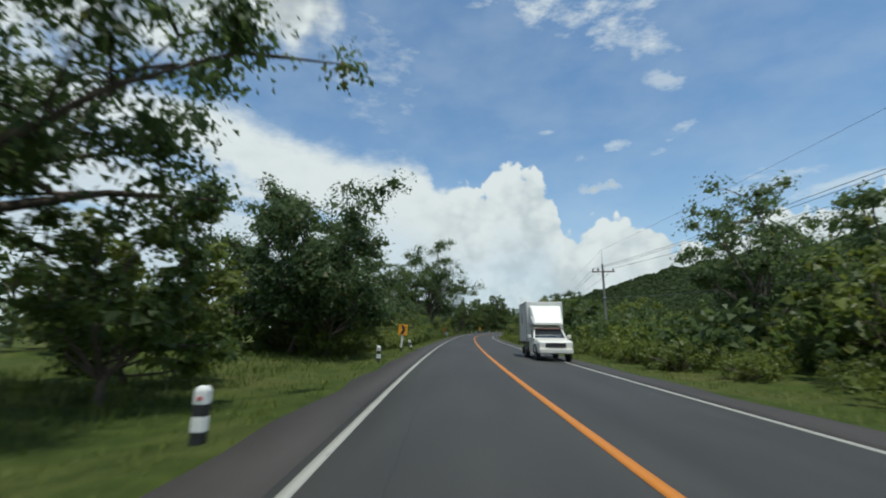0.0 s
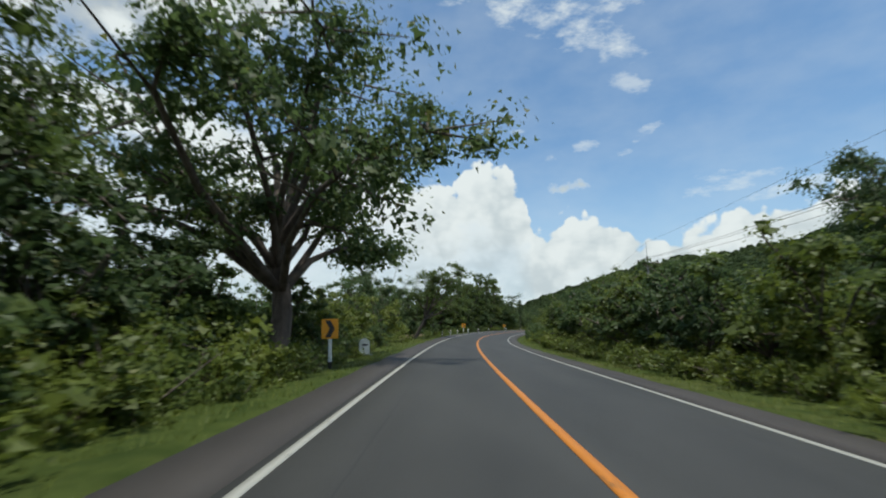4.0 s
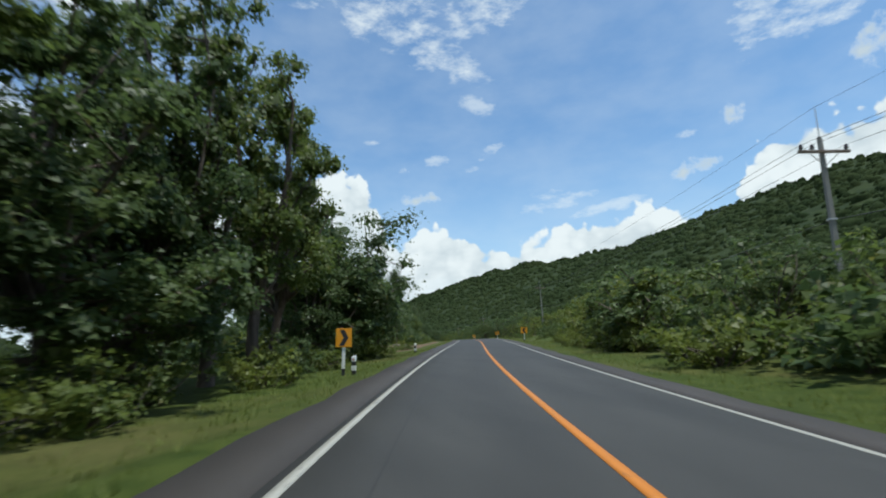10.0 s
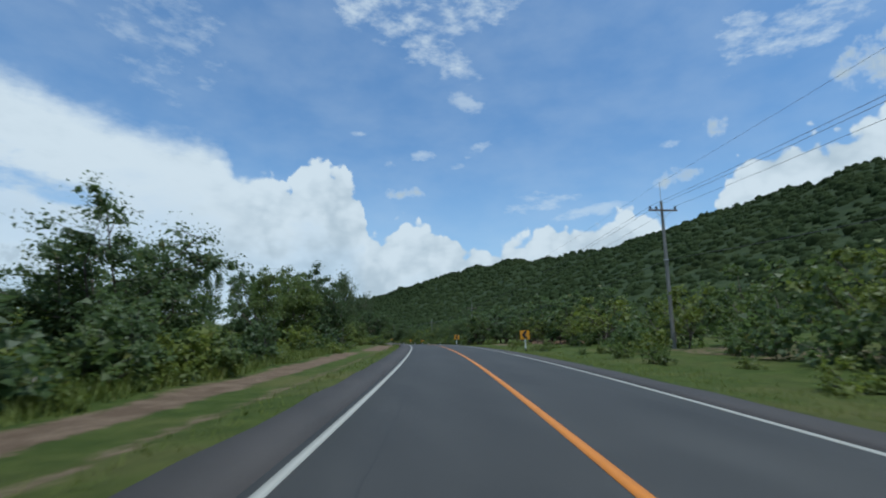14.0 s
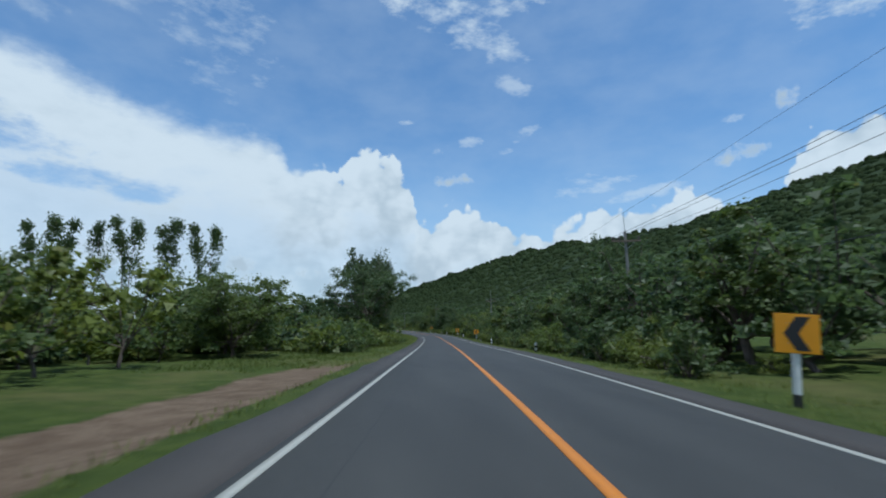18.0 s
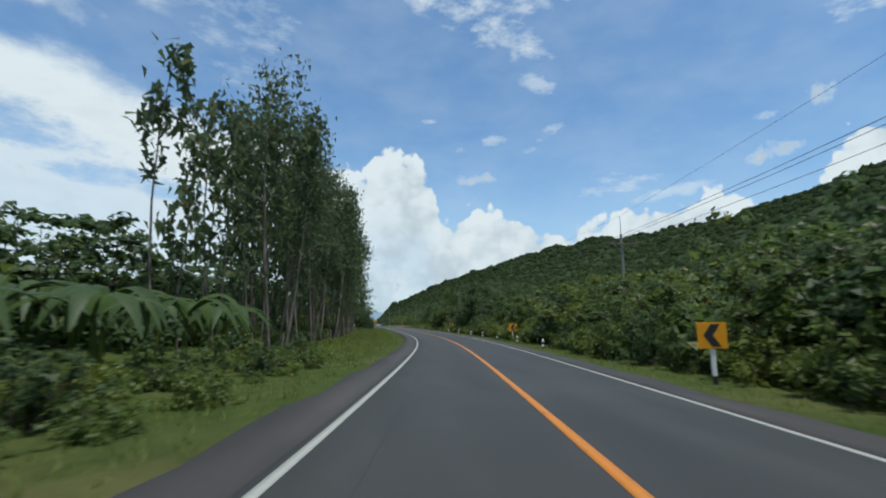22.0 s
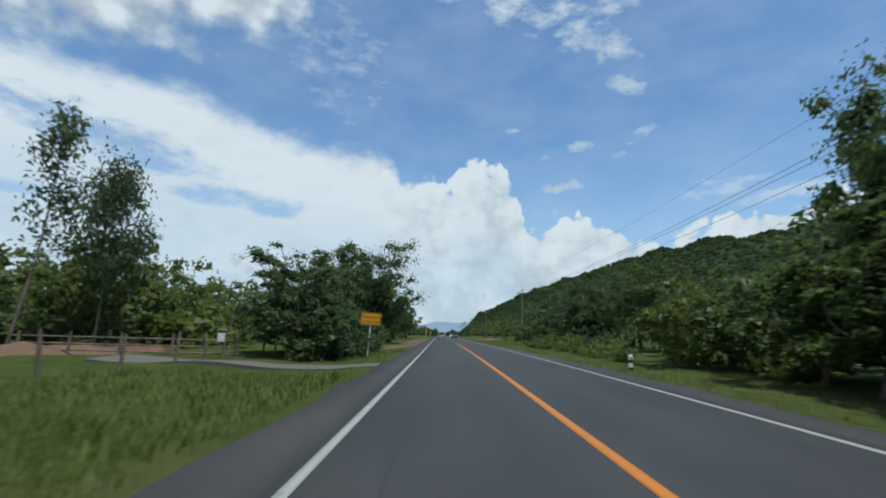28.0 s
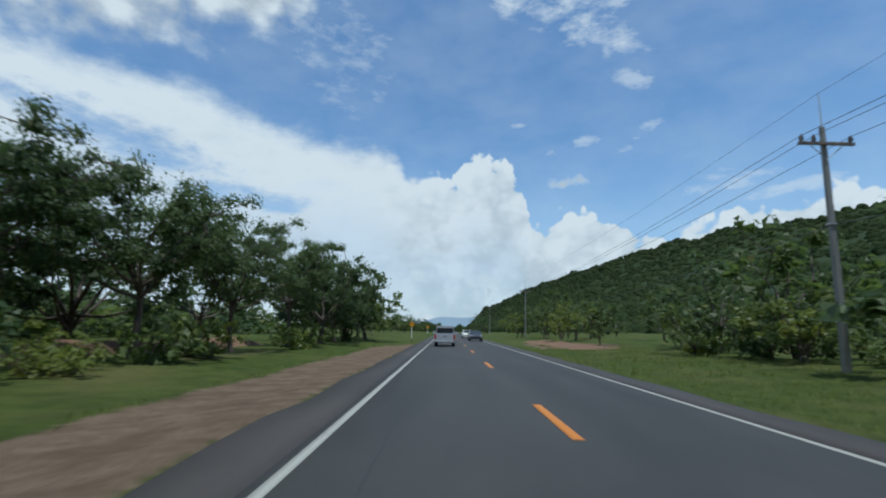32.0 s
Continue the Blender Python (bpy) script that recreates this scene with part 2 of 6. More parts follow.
full = N.mix(thin, blue, (*CLOUD_LIT, 1))
full = N.mix(sheet_cover, full, sheet_white)
full = N.mix(N.m("MAXIMUM", left_cover, right_cover), full, white)
full = N.mix(heap_cover, full, N.mix(N.ramp(heap_d, 0.3, 1.3), (*CLOUD_LIT, 1), (*CLOUD_SHADE, 1)))
above = N.ramp(el0, -1.5, 0.0)
full = N.mix(above, (1.2, 1.4, 1.2, 1), full)
bg = N.add("ShaderNodeBackground", {"Color": full, "Strength": SKY_STRENGTH})
N.add("ShaderNodeOutputWorld", {"Surface": bg.outputs[0]})

sun = new("sun", bpy.data.lights.new("sun", "SUN"))
sun.data.energy, sun.data.angle, sun.data.color = SUN_POWER, radians(2.5), (1.0, 0.97, 0.92)
sun_dir = Vector((math.sin(radians(SUN_AZ)) * math.cos(radians(SUN_EL)), math.cos(radians(SUN_AZ)) * math.cos(radians(SUN_EL)), math.sin(radians(SUN_EL))))
sun.matrix_world = look(sun_dir * 300, (0, 0, 0))


# ---------------------------------------------------------------- materials
def material(name):
    mat = bpy.data.materials.new(name)
    mat.use_nodes = True
    n = Nodes(mat.node_tree)
    n.out = n.add("ShaderNodeOutputMaterial")
    return mat, n


def finish(n, color, rough=0.6, metal=0.0, bump=None, depth=0.01, spec=0.5, coat=0.0, leafy=0.0):
    b = n.add("ShaderNodeBsdfPrincipled", {"Base Color": color, "Roughness": rough, "Metallic": metal, "Specular IOR Level": spec, "Coat Weight": coat})
    if bump is not None:
        n.put(b.inputs["Normal"], n.add("ShaderNodeBump", {"Height": bump, "Distance": depth, "Strength": 1.0}).outputs[0])
    shader = b.outputs[0]
    if leafy:
        tr = n.add("ShaderNodeBsdfTranslucent", {"Color": color})
        shader = n.add("ShaderNodeMixShader", {0: leafy, 1: b.outputs[0], 2: tr.outputs[0]}).outputs[0]
    n.put(n.out.inputs[0], shader)


def plain(name, color, rough=0.5, metal=0.0, wear=0.12, scale=3.0, coat=0.0, spec=0.5):
    """A paint or metal with stains and fine grain of its own."""
    mat, n = material(name)
    co = n.add("ShaderNodeTexCoord").outputs["Object"]
    big, small = n.noise(co, scale, 5.0, 0.6).outputs[0], n.noise(co, scale * 14, 3.0).outputs[0]
    f = n.m("ADD", n.m("MULTIPLY", n.m("SUBTRACT", big, 0.5), 2.2 * wear), n.m("MULTIPLY", n.m("SUBTRACT", small, 0.5), wear))
    f = n.m("ADD", f, 1.0)
    c = n.add("ShaderNodeMix", {0: 1.0}, data_type="RGBA", blend_type="MULTIPLY")
    n.put(c.inputs[6], (*color, 1)), n.put(c.inputs[7], n.add("ShaderNodeCombineColor", {0: f, 1: f, 2: f}).outputs[0])
    finish(n, c.outputs[2], n.m("ADD", rough, n.m("MULTIPLY", n.m("SUBTRACT", big, 0.5), 0.2)), metal, small, 0.002, spec, coat)
    return mat


def leaf_material(name, dark, light, leafy=0.3, rough=0.5):
    mat, n = material(name)
    geo = n.add("ShaderNodeNewGeometry")
    info = n.add("ShaderNodeObjectInfo")
    big = n.noise(geo.outputs["Position"], 0.45, 3.0).outputs[0]
    f = n.m("ADD", n.m("MULTIPLY", geo.outputs["Random Per Island"], 0.55), n.m("MULTIPLY", big, 0.6))
    f = n.m("ADD", n.m("SUBTRACT", f, 0.3), n.m("MULTIPLY", n.m("SUBTRACT", info.outputs["Random"], 0.5), 0.55), clamp=True)
    grain = n.noise(geo.outputs["Position"], 9.0, 4.0, 0.7).outputs[0]
    f = n.m("ADD", f, n.m("MULTIPLY", n.m("SUBTRACT", grain, 0.5), 1.1), clamp=True)
    c = n.mix(f, (*dark, 1), (*light, 1))
    yellow = n.m("GREATER_THAN", geo.outputs["Random Per Island"], 0.975)
    c = n.mix(n.m("MULTIPLY", yellow, 0.5), c, (0.22, 0.19, 0.05, 1))
    finish(n, c, rough, leafy=leafy, spec=0.35)
    return mat


def bark_material(name, dark, light, scale=6.0):
    mat, n = material(name)
    co = n.add("ShaderNodeTexCoord").outputs["Object"]
    st = n.add("ShaderNodeMapping", {0: co, 3: (1.0, 1.0, 0.22)}).outputs[0]
    a, b = n.noise(st, scale, 6.0, 0.65).outputs[0], n.noise(co, 1.1, 3.0).outputs[0]
    f = n.ramp(n.m("ADD", n.m("MULTIPLY", a, 0.7), n.m("MULTIPLY", b, 0.4)), 0.35, 0.75)
    finish(n, n.mix(f, (*dark, 1), (*light, 1)), 0.85, bump=a, depth=0.03, spec=0.2)
    return mat


def asphalt_material(name, tone, brown):
    mat, n = material(name)
    geo = n.add("ShaderNodeNewGeometry").outputs["Position"]
    at = n.add("ShaderNodeAttribute", attribute_name="across").outputs["Fac"]
    grain = n.noise(geo, 55.0, 4.0, 0.7).outputs[0]
    patch = n.noise(n.add("ShaderNodeMapping", {0: geo, 3: (1.0, 0.25, 1.0)}).outputs[0], 0.55, 5.0, 0.6).outputs[0]
    lanes = n.m("COSINE", n.m("MULTIPLY", at, 3.59))       # wheel tracks of both lanes
    f = n.m("ADD", n.m("MULTIPLY", n.m("SUBTRACT", patch, 0.5), 0.5), n.m("MULTIPLY", n.m("SUBTRACT", grain, 0.5), 0.55))
    f = n.m("ADD", n.m("ADD", f, n.m("MULTIPLY", lanes, 0.06)), 1.0)
    c = n.add("ShaderNodeMix", {0: 1.0}, data_type="RGBA", blend_type="MULTIPLY")
    base = n.mix(n.ramp(patch, 0.35, 0.7), (*tone, 1), (*brown, 1))
    n.put(c.inputs[6], base), n.put(c.inputs[7], n.add("ShaderNodeCombineColor", {0: f, 1: f, 2: f}).outputs[0])
    seam = n.m("LESS_THAN", n.m("ABSOLUTE", n.m("SUBTRACT", n.m("ADD", at, n.m("MULTIPLY", n.noise(geo, 0.8, 3.0).outputs[0], 0.08)), -2.52)), 0.012)
    col = n.mix(n.m("MULTIPLY", seam, 0.55), c.outputs[2], (0.015, 0.015, 0.016, 1))
    finish(n, col, 0.72, bump=grain, depth=0.006, spec=0.4)
    return mat


def paint_material(name, color, under):
    """Road paint, worn through here and there."""
    mat, n = material(name)
    geo = n.add("ShaderNodeNewGeometry").outputs["Position"]
    a, b = n.noise(geo, 14.0, 6.0, 0.7).outputs[0], n.noise(geo, 1.4, 4.0).outputs[0]
    f = n.ramp(n.m("ADD", n.m("MULTIPLY", a, 0.6), n.m("MULTIPLY", b, 0.4)), 0.3, 0.46)
    c = n.mix(f, (*under, 1), (*color, 1))
    c = n.mix(n.m("MULTIPLY", n.ramp(b, 0.4, 0.8), 0.25), c, (*[v * 0.6 for v in color], 1))
    finish(n, c, 0.6, bump=a, depth=0.003)
    return mat


def ground_material():
    mat, n = material("grass_and_earth")
    geo = n.add("ShaderNodeNewGeometry").outputs["Position"]
    bare = n.add("ShaderNodeAttribute", attribute_name="bare").outputs["Fac"]
    wood = n.add("ShaderNodeAttribute", attribute_name="wooded").outputs["Fac"]
    a, b, c3 = n.noise(geo, 0.16, 5.0, 0.6).outputs[0], n.noise(geo, 1.3, 6.0, 0.65).outputs[0], n.noise(geo, 11.0, 6.0, 0.7).outputs[0]
    grass = n.mix(n.ramp(b, 0.3, 0.7), (0.032, 0.05, 0.010, 1), (0.066, 0.086, 0.019, 1))
    grass = n.mix(n.m("MULTIPLY", n.ramp(a, 0.45, 0.75), 0.6), grass, (0.13, 0.11, 0.045, 1))
    grass = n.mix(n.m("MULTIPLY", n.ramp(c3, 0.45, 0.7), 0.45), grass, (0.04, 0.06, 0.012, 1))
    earth = n.mix(n.ramp(b, 0.3, 0.7), (0.105, 0.071, 0.046, 1), (0.18, 0.13, 0.088, 1))
    earth = n.mix(n.m("MULTIPLY", n.ramp(c3, 0.4, 0.7), 0.5), earth, (0.08, 0.056, 0.037, 1))
    f = n.m("ADD", bare, n.m("ADD", n.m("MULTIPLY", n.m("SUBTRACT", b, 0.5), 0.9), n.m("MULTIPLY", n.m("SUBTRACT", c3, 0.5), 0.5)))
    col = n.mix(n.ramp(f, 0.36, 0.62), grass, earth)
    forest = n.mix(n.ramp(n.noise(geo, 0.05, 6.0, 0.7).outputs[0], 0.35, 0.65), (0.018, 0.030, 0.012, 1), (0.036, 0.050, 0.018, 1))
    col = n.mix(wood, col, forest)
    finish(n, col, 0.95, bump=n.m("ADD", c3, n.m("MULTIPLY", b, 1.2)), depth=0.06, spec=0.1)
    return mat


def canopy_material():
    mat, n = material("hill_canopy")
    geo = n.add("ShaderNodeNewGeometry")
    a, b = n.noise(geo.outputs["Position"], 0.6, 8.0, 0.75).outputs[0], n.noise(geo.outputs["Position"], 0.012, 4.0).outputs[0]
    f = n.m("ADD", n.m("MULTIPLY", geo.outputs["Random Per Island"], 0.35), n.m("MULTIPLY", n.m("SUBTRACT", a, 0.34), 1.4), clamp=True)
    c = n.mix(f, (0.030, 0.048, 0.020, 1), (0.058, 0.078, 0.030, 1))
    stand_ = n.noise(geo.outputs["Position"], 0.045, 5.0, 0.6).outputs[0]
    c = n.mix(n.ramp(stand_, 0.42, 0.62, 0.0, 0.55), c, (0.026, 0.045, 0.019, 1))
    c = n.mix(n.ramp(b, 0.4, 0.7, 0.0, 0.35), c, (0.07, 0.088, 0.034, 1))
    finish(n, c, 0.95, bump=a, depth=0.4, spec=0.05, leafy=0.4)
    return mat


ASPHALT = asphalt_material("asphalt", (0.0325, 0.0315, 0.0285), (0.040, 0.0385, 0.0345))
SHOULDER = asphalt_material("shoulder_asphalt", (0.040, 0.034, 0.029), (0.050, 0.042, 0.036))
WHITE_LINE = paint_material("white_line", (0.33, 0.32, 0.275), (0.08, 0.08, 0.08))
ORANGE_LINE = paint_material("orange_line", (0.50, 0.165, 0.010), (0.10, 0.065, 0.03))
GROUND = ground_material()
CANOPY = canopy_material()
LEAF_DARK = leaf_material("leaf_dark", (0.062, 0.100, 0.036), (0.128, 0.178, 0.055), 0.55)
LEAF_MID = leaf_material("leaf_mid", (0.078, 0.116, 0.03), (0.166, 0.212, 0.046), 0.55)
LEAF_LIGHT = leaf_material("leaf_light", (0.10, 0.132, 0.024), (0.205, 0.238, 0.042), 0.5)
LEAF_GUM = leaf_material("leaf_gum", (0.08, 0.115, 0.05), (0.165, 0.205, 0.09), 0.5)
LEAF_GRASS = leaf_material("grass_blade", (0.075, 0.105, 0.015), (0.19, 0.215, 0.042), 0.3, 0.6)
BARK = bark_material("bark", (0.06, 0.048, 0.04), (0.16, 0.13, 0.108))
BARK_PALE = bark_material("pale_bark", (0.095, 0.074, 0.058), (0.26, 0.222, 0.182), 3.5)
CONCRETE = plain("concrete", (0.20, 0.195, 0.18), 0.85, wear=0.2, scale=1.5)
POST_WHITE = plain("white_post_paint", (0.74, 0.74, 0.71), 0.55, wear=0.16, scale=5)
POST_BLACK = plain("black_post_paint", (0.018, 0.018, 0.02), 0.5, wear=0.25, scale=5)
SIGN_ORANGE = plain("sign_sheeting", (0.78, 0.32, 0.008), 0.35, wear=0.06)
SIGN_YELLOW = plain("yellow_sheeting", (0.80, 0.37, 0.008), 0.35, wear=0.06)
GALVANISED = plain("galvanised_steel", (0.42, 0.43, 0.44), 0.45, 0.9, wear=0.15)
BLACK = plain("black_rubber", (0.02, 0.02, 0.021), 0.75, wear=0.2, scale=8)
PORCELAIN = plain("brown_porcelain", (0.06, 0.04, 0.035), 0.2, wear=0.1)
CABLE = plain("cable", (0.05, 0.05, 0.055), 0.6)
RED_EARTH = plain("red_earth", (0.165, 0.10, 0.065), 0.95, wear=0.35, scale=0.9, spec=0.1)
STONE = plain("stone", (0.20, 0.175, 0.15), 0.9, wear=0.25, scale=3)
WOOD_POST = bark_material("weathered_wood", (0.10, 0.075, 0.06), (0.27, 0.21, 0.17), 9.0)
VAN_WHITE = plain("white_van_paint", (0.74, 0.71, 0.63), 0.35, wear=0.05, scale=1.2, coat=0.3)
BOX_WHITE = plain("white_box_panel", (0.74, 0.73, 0.68), 0.5, wear=0.07, scale=1.0)
SILVER = plain("silver_paint", (0.42, 0.43, 0.45), 0.34, 0.3, wear=0.05, coat=0.5)
DARK_PAINT = plain("dark_grey_paint", (0.05, 0.053, 0.06), 0.3, 0.3, wear=0.05, coat=0.5)
RED_LENS = plain("red_lens", (0.45, 0.015, 0.012), 0.2)
CLEAR_LENS = plain("clear_lens", (0.7, 0.72, 0.74), 0.12)
RIM = plain("wheel_steel", (0.45, 0.45, 0.46), 0.35, 0.8)
GRAVEL = plain("worn_gravel", (0.125, 0.112, 0.092), 0.9, wear=0.3, scale=1.2, spec=0.2)
BROWN_MARK = plain("brown_mark", (0.20, 0.13, 0.09), 0.6)
FADED_RED = plain("faded_red", (0.45, 0.16, 0.13), 0.6)

# the blue of distant air, put into the hills' base colour
HAZE_BLUE = plain("far_hill", (0.20, 0.26, 0.31), 1.0, wear=0.1, scale=0.004, spec=0.0)


def glass_material():
    mat, n = material("car_glass")
    finish(n, (0.02, 0.025, 0.03, 1), 0.06, spec=0.7, coat=0.4)
    return mat


CAR_GLASS = glass_material()


# ---------------------------------------------------------------- building helpers
def mesh_of(name, verts, faces, mats, smooth=False, attrs=None):
    """A mesh from arrays: verts (n, 3), faces as an (m, 3) or (m, 4) array or a list of tuples."""
    me = bpy.data.meshes.new(name)
    verts = np.asarray(verts, np.float32)
    if isinstance(faces, np.ndarray):
        k = faces.shape[1]
        me.vertices.add(len(verts)), me.loops.add(faces.size), me.polygons.add(len(faces))
        me.vertices.foreach_set("co", verts.ravel())
        me.loops.foreach_set("vertex_index", faces.astype(np.int32).ravel())
        me.polygons.foreach_set("loop_start", np.arange(0, faces.size, k, dtype=np.int32))
        me.update(calc_edges=True)
    else:
        me.from_pydata([tuple(v) for v in verts.tolist()], [], faces)
    for m_ in mats if isinstance(mats, (list, tuple)) else [mats]:
        me.materials.append(m_)
    for key, val in (attrs or {}).items():
        me.attributes.new(key, "FLOAT", "POINT").data.foreach_set("value", np.asarray(val, np.float32))
    if smooth:
        me.polygons.foreach_set("use_smooth", np.ones(len(me.polygons), bool))
    me.validate()
    return me


def thing(name, m, label, category, group="", kind=""):
    ob = new(name)
    ob.matrix_world = m
    ob.empty_display_size = 0.2
    return tagged(ob, label, category, group, kind)


def child(name, mesh, parent, label=""):
    ob = new(name, mesh)
    ob.parent = parent
    return tagged(ob, label) if label else ob


def part(name, bm, mat, parent, label="", smooth=False):
    me = bpy.data.meshes.new(name)
    bm.to_mesh(me)
    bm.free()
    me.materials.append(mat)
    if smooth:
        me.polygons.foreach_set("use_smooth", np.ones(len(me.polygons), bool))
    return child(name, me, parent, label)


def box(size, at=(0, 0, 0), bevel=0.0, taper=1.0, bm=None):
    """A box with its middle at the given place, rounded edges, the top drawn in by taper."""
    bm2 = bmesh.new()
    bmesh.ops.create_cube(bm2, size=1.0)
    for v in bm2.verts:
        k = taper if v.co.z > 0 else 1.0
        v.co = Vector((v.co.x * size[0] * k, v.co.y * size[1] * k, v.co.z * size[2]))
    if bevel:
        bmesh.ops.bevel(bm2, geom=bm2.edges[:], offset=bevel, segments=2, affect="EDGES", profile=0.6)
    bmesh.ops.translate(bm2, verts=bm2.verts[:], vec=at)
    return joined(bm, bm2)


def joined(bm, bm2):
    if bm is None:
        return bm2
    me = bpy.data.meshes.new("tmp")
    bm2.to_mesh(me)
    bm2.free()
    bm.from_mesh(me)
    bpy.data.meshes.remove(me)
    return bm


def rod(a, b, r1, r2=None, seg=8, bm=None):
    """A round bar from a to b."""
    a, b = Vector(a), Vector(b)
    bm2 = bmesh.new()
    bmesh.ops.create_cone(bm2, cap_ends=True, segments=seg, radius1=r1, radius2=r1 if r2 is None else r2, depth=(b - a).length)
    rot = (b - a).to_track_quat("Z", "Y").to_matrix().to_4x4()
    bmesh.ops.transform(bm2, matrix=Matrix.Translation((a + b) / 2) @ rot, verts=bm2.verts[:])
    return joined(bm, bm2)


def plate(outline, y0, y1, bevel=0.0, bm=None):
    """A plate whose outline lies in x and z, thick from y0 to y1."""
    bm2 = bmesh.new()
    f = bm2.faces.new([bm2.verts.new((x, y0, z)) for x, z in outline])
    ext = bmesh.ops.extrude_face_region(bm2, geom=[f])
    for v in ext["geom"]:
        if isinstance(v, bmesh.types.BMVert):
            v.co.y = y1
    bmesh.ops.recalc_face_normals(bm2, faces=bm2.faces[:])
    if bevel:
        bmesh.ops.bevel(bm2, geom=bm2.edges[:], offset=bevel, segments=2, affect="EDGES", profile=0.6)
    return joined(bm, bm2)


# ---------------------------------------------------------------- ground, hills and road
def hump(v):
    v = np.clip(v, 0, 1)
    return v * v * (3 - 2 * v)


RIDGE_Y = [-900, -100, 300, 645, 931, 1639, 2461, 3172, 3744, 4300]
RIDGE_X = [700, 750, 780, 846, 993, 1165, 963, 713, 366, 330]
RIDGE_H = [190, 215, 228, 240, 288, 312, 352, 285, 138, 15]


def wave(x, y, k):
    return np.sin(x * k + 1.3 * np.sin(y * k * 0.7)) * np.sin(y * k * 1.17 + 0.8 * np.sin(x * k * 0.6 + 2.0))


def hill(x, y):
    foot = np.interp(y, mid_y, mid_x) + 130
    rx = np.maximum(np.interp(y, RIDGE_Y, RIDGE_X), foot + 120)
    rh = np.interp(y, RIDGE_Y, RIDGE_H) + 7 * wave(x, y, 0.013) + 4 * wave(x, y, 0.031)
    f = (x - foot) / (rx - foot)
    up = np.where(f < 1, np.clip(f, 0, 1) ** 1.15, np.clip(1 - (f - 1) * 0.35, 0.2, 1))
    return rh * up * (1 + 0.10 * wave(x, y, 0.02) * np.clip(f, 0, 1) * np.clip(1.2 - f, 0, 1))


def ground_z(s, u):
    """Height of the ground at s along and u across the road, on either side of the pavement."""
    s, u = np.asarray(s, float), np.asarray(u, float)
    d = np.maximum(np.abs(u) - 4.75, 0)
    edge = crown(np.clip(u, -4.75, 4.75), np.interp(s, S, bank), np.interp(s, S, fall))
    z = np.interp(s, S, road_z) + edge * (1 - hump(d / 14)) - 0.05 - 0.2 * hump(d / 2.4) * (1 - 0.6 * hump((d - 3) / 6))
    z = z + np.where(u > 0, 0.03 * np.clip(d - 7, 0, 60), 0.006 * np.clip(d - 10, 0, 40))
    x, y = spot(s, u)
    z = z + 0.10 * hump((d - 1) / 4) * wave(x, y, 0.9) + 0.25 * hump((d - 5) / 12) * wave(x, y, 0.21)
    return z + np.where(u > 0, hill(x, y), 0)


def spot(s, u):
    """World x and y; far from the road the rows run straight across."""
    near = np.clip(u, -60, 60)
    x = np.interp(s, S, mid_x) + near * np.interp(s, S, np.cos(h_road)) + (u - near)
    y = np.interp(s, S, mid_y) + near * np.interp(s, S, np.sin(h_road))
    return x, y


def stand(s, u, sink=0.0):
    x, y = spot(s, u)
    return Vector((float(x), float(y), float(ground_z(s, u)) - sink))


rowS = np.concatenate([np.arange(-290, 0, 10), np.arange(0, 760, 2.5), np.arange(760, 1100, 12), np.arange(1100, 4700, 45)])
side = np.array([4.7, 5.0, 5.4, 5.8, 6.2, 6.7, 7.3, 8, 8.8, 9.8, 11, 12.5, 14.5, 17, 20, 24, 29, 35, 42, 50, 60, 75, 95, 120])
rightU = np.concatenate([side, np.arange(150, 1300, 45), [1400, 1600, 2000, 2800, 4500]])
leftU = np.concatenate([side, [160, 220, 320, 480, 700, 1100, 1800, 3000, 4500]])
colU = np.concatenate([-leftU[::-1], [-2.4, 0, 2.4], rightU])
gs, gu = np.meshgrid(rowS, colU, indexing="ij")
gx, gy = spot(gs, gu)
gz = ground_z(gs, gu) - 0.06 * (np.abs(gu) < 4.72)
trail = np.zeros_like(gs)
# worn earth: the wayside tracks, the cutting, the pull-in and the yards
for s0, s1, u0, u1, strength in ((246, 334, -9.8, -7.5, 0.85), (246, 334, -7.0, -5.6, 0.55), (326, 396, -8.9, -5.3, 0.85), (612, 705, -8.4, -4.6, 0.95), (134, 182, -16, -8.6, 0.6), (352, 386, 11, 24, 0.6),
                                 (286, 330, 16, 26, 0.5), (694, 722, 8, 20, 0.9), (262, 292, -17, -9, 0.6), (662, 690, -24, -11, 0.4),
                                 (350, 376, -16, -9, 0.4), (120, 136, -13, -9, 0.4)):
    k = hump((gs - s0) / 10) * hump((s1 - gs) / 10) * hump((gu - u0) / 1.2 + 0.3) * hump((u1 - gu) / 1.2 + 0.3)
    trail = np.maximum(trail, k * strength)
wooded = hump((gu - 60) / 60) * hump(hill(gx, gy) / 6 + 0.6)
nr, nc = gs.shape
i = np.arange(nr * nc).reshape(nr, nc)
quads = np.stack([i[:-1, :-1], i[:-1, 1:], i[1:, 1:], i[1:, :-1]], -1).reshape(-1, 4)
ground = new("ground", mesh_of("ground", np.stack([gx, gy, gz], -1).reshape(-1, 3), quads, GROUND, True,
                               {"bare": trail.ravel(), "wooded": wooded.ravel()}))
tagged(ground, "grassy verges with worn brown earth and wooded hills", "ground", kind="structure")


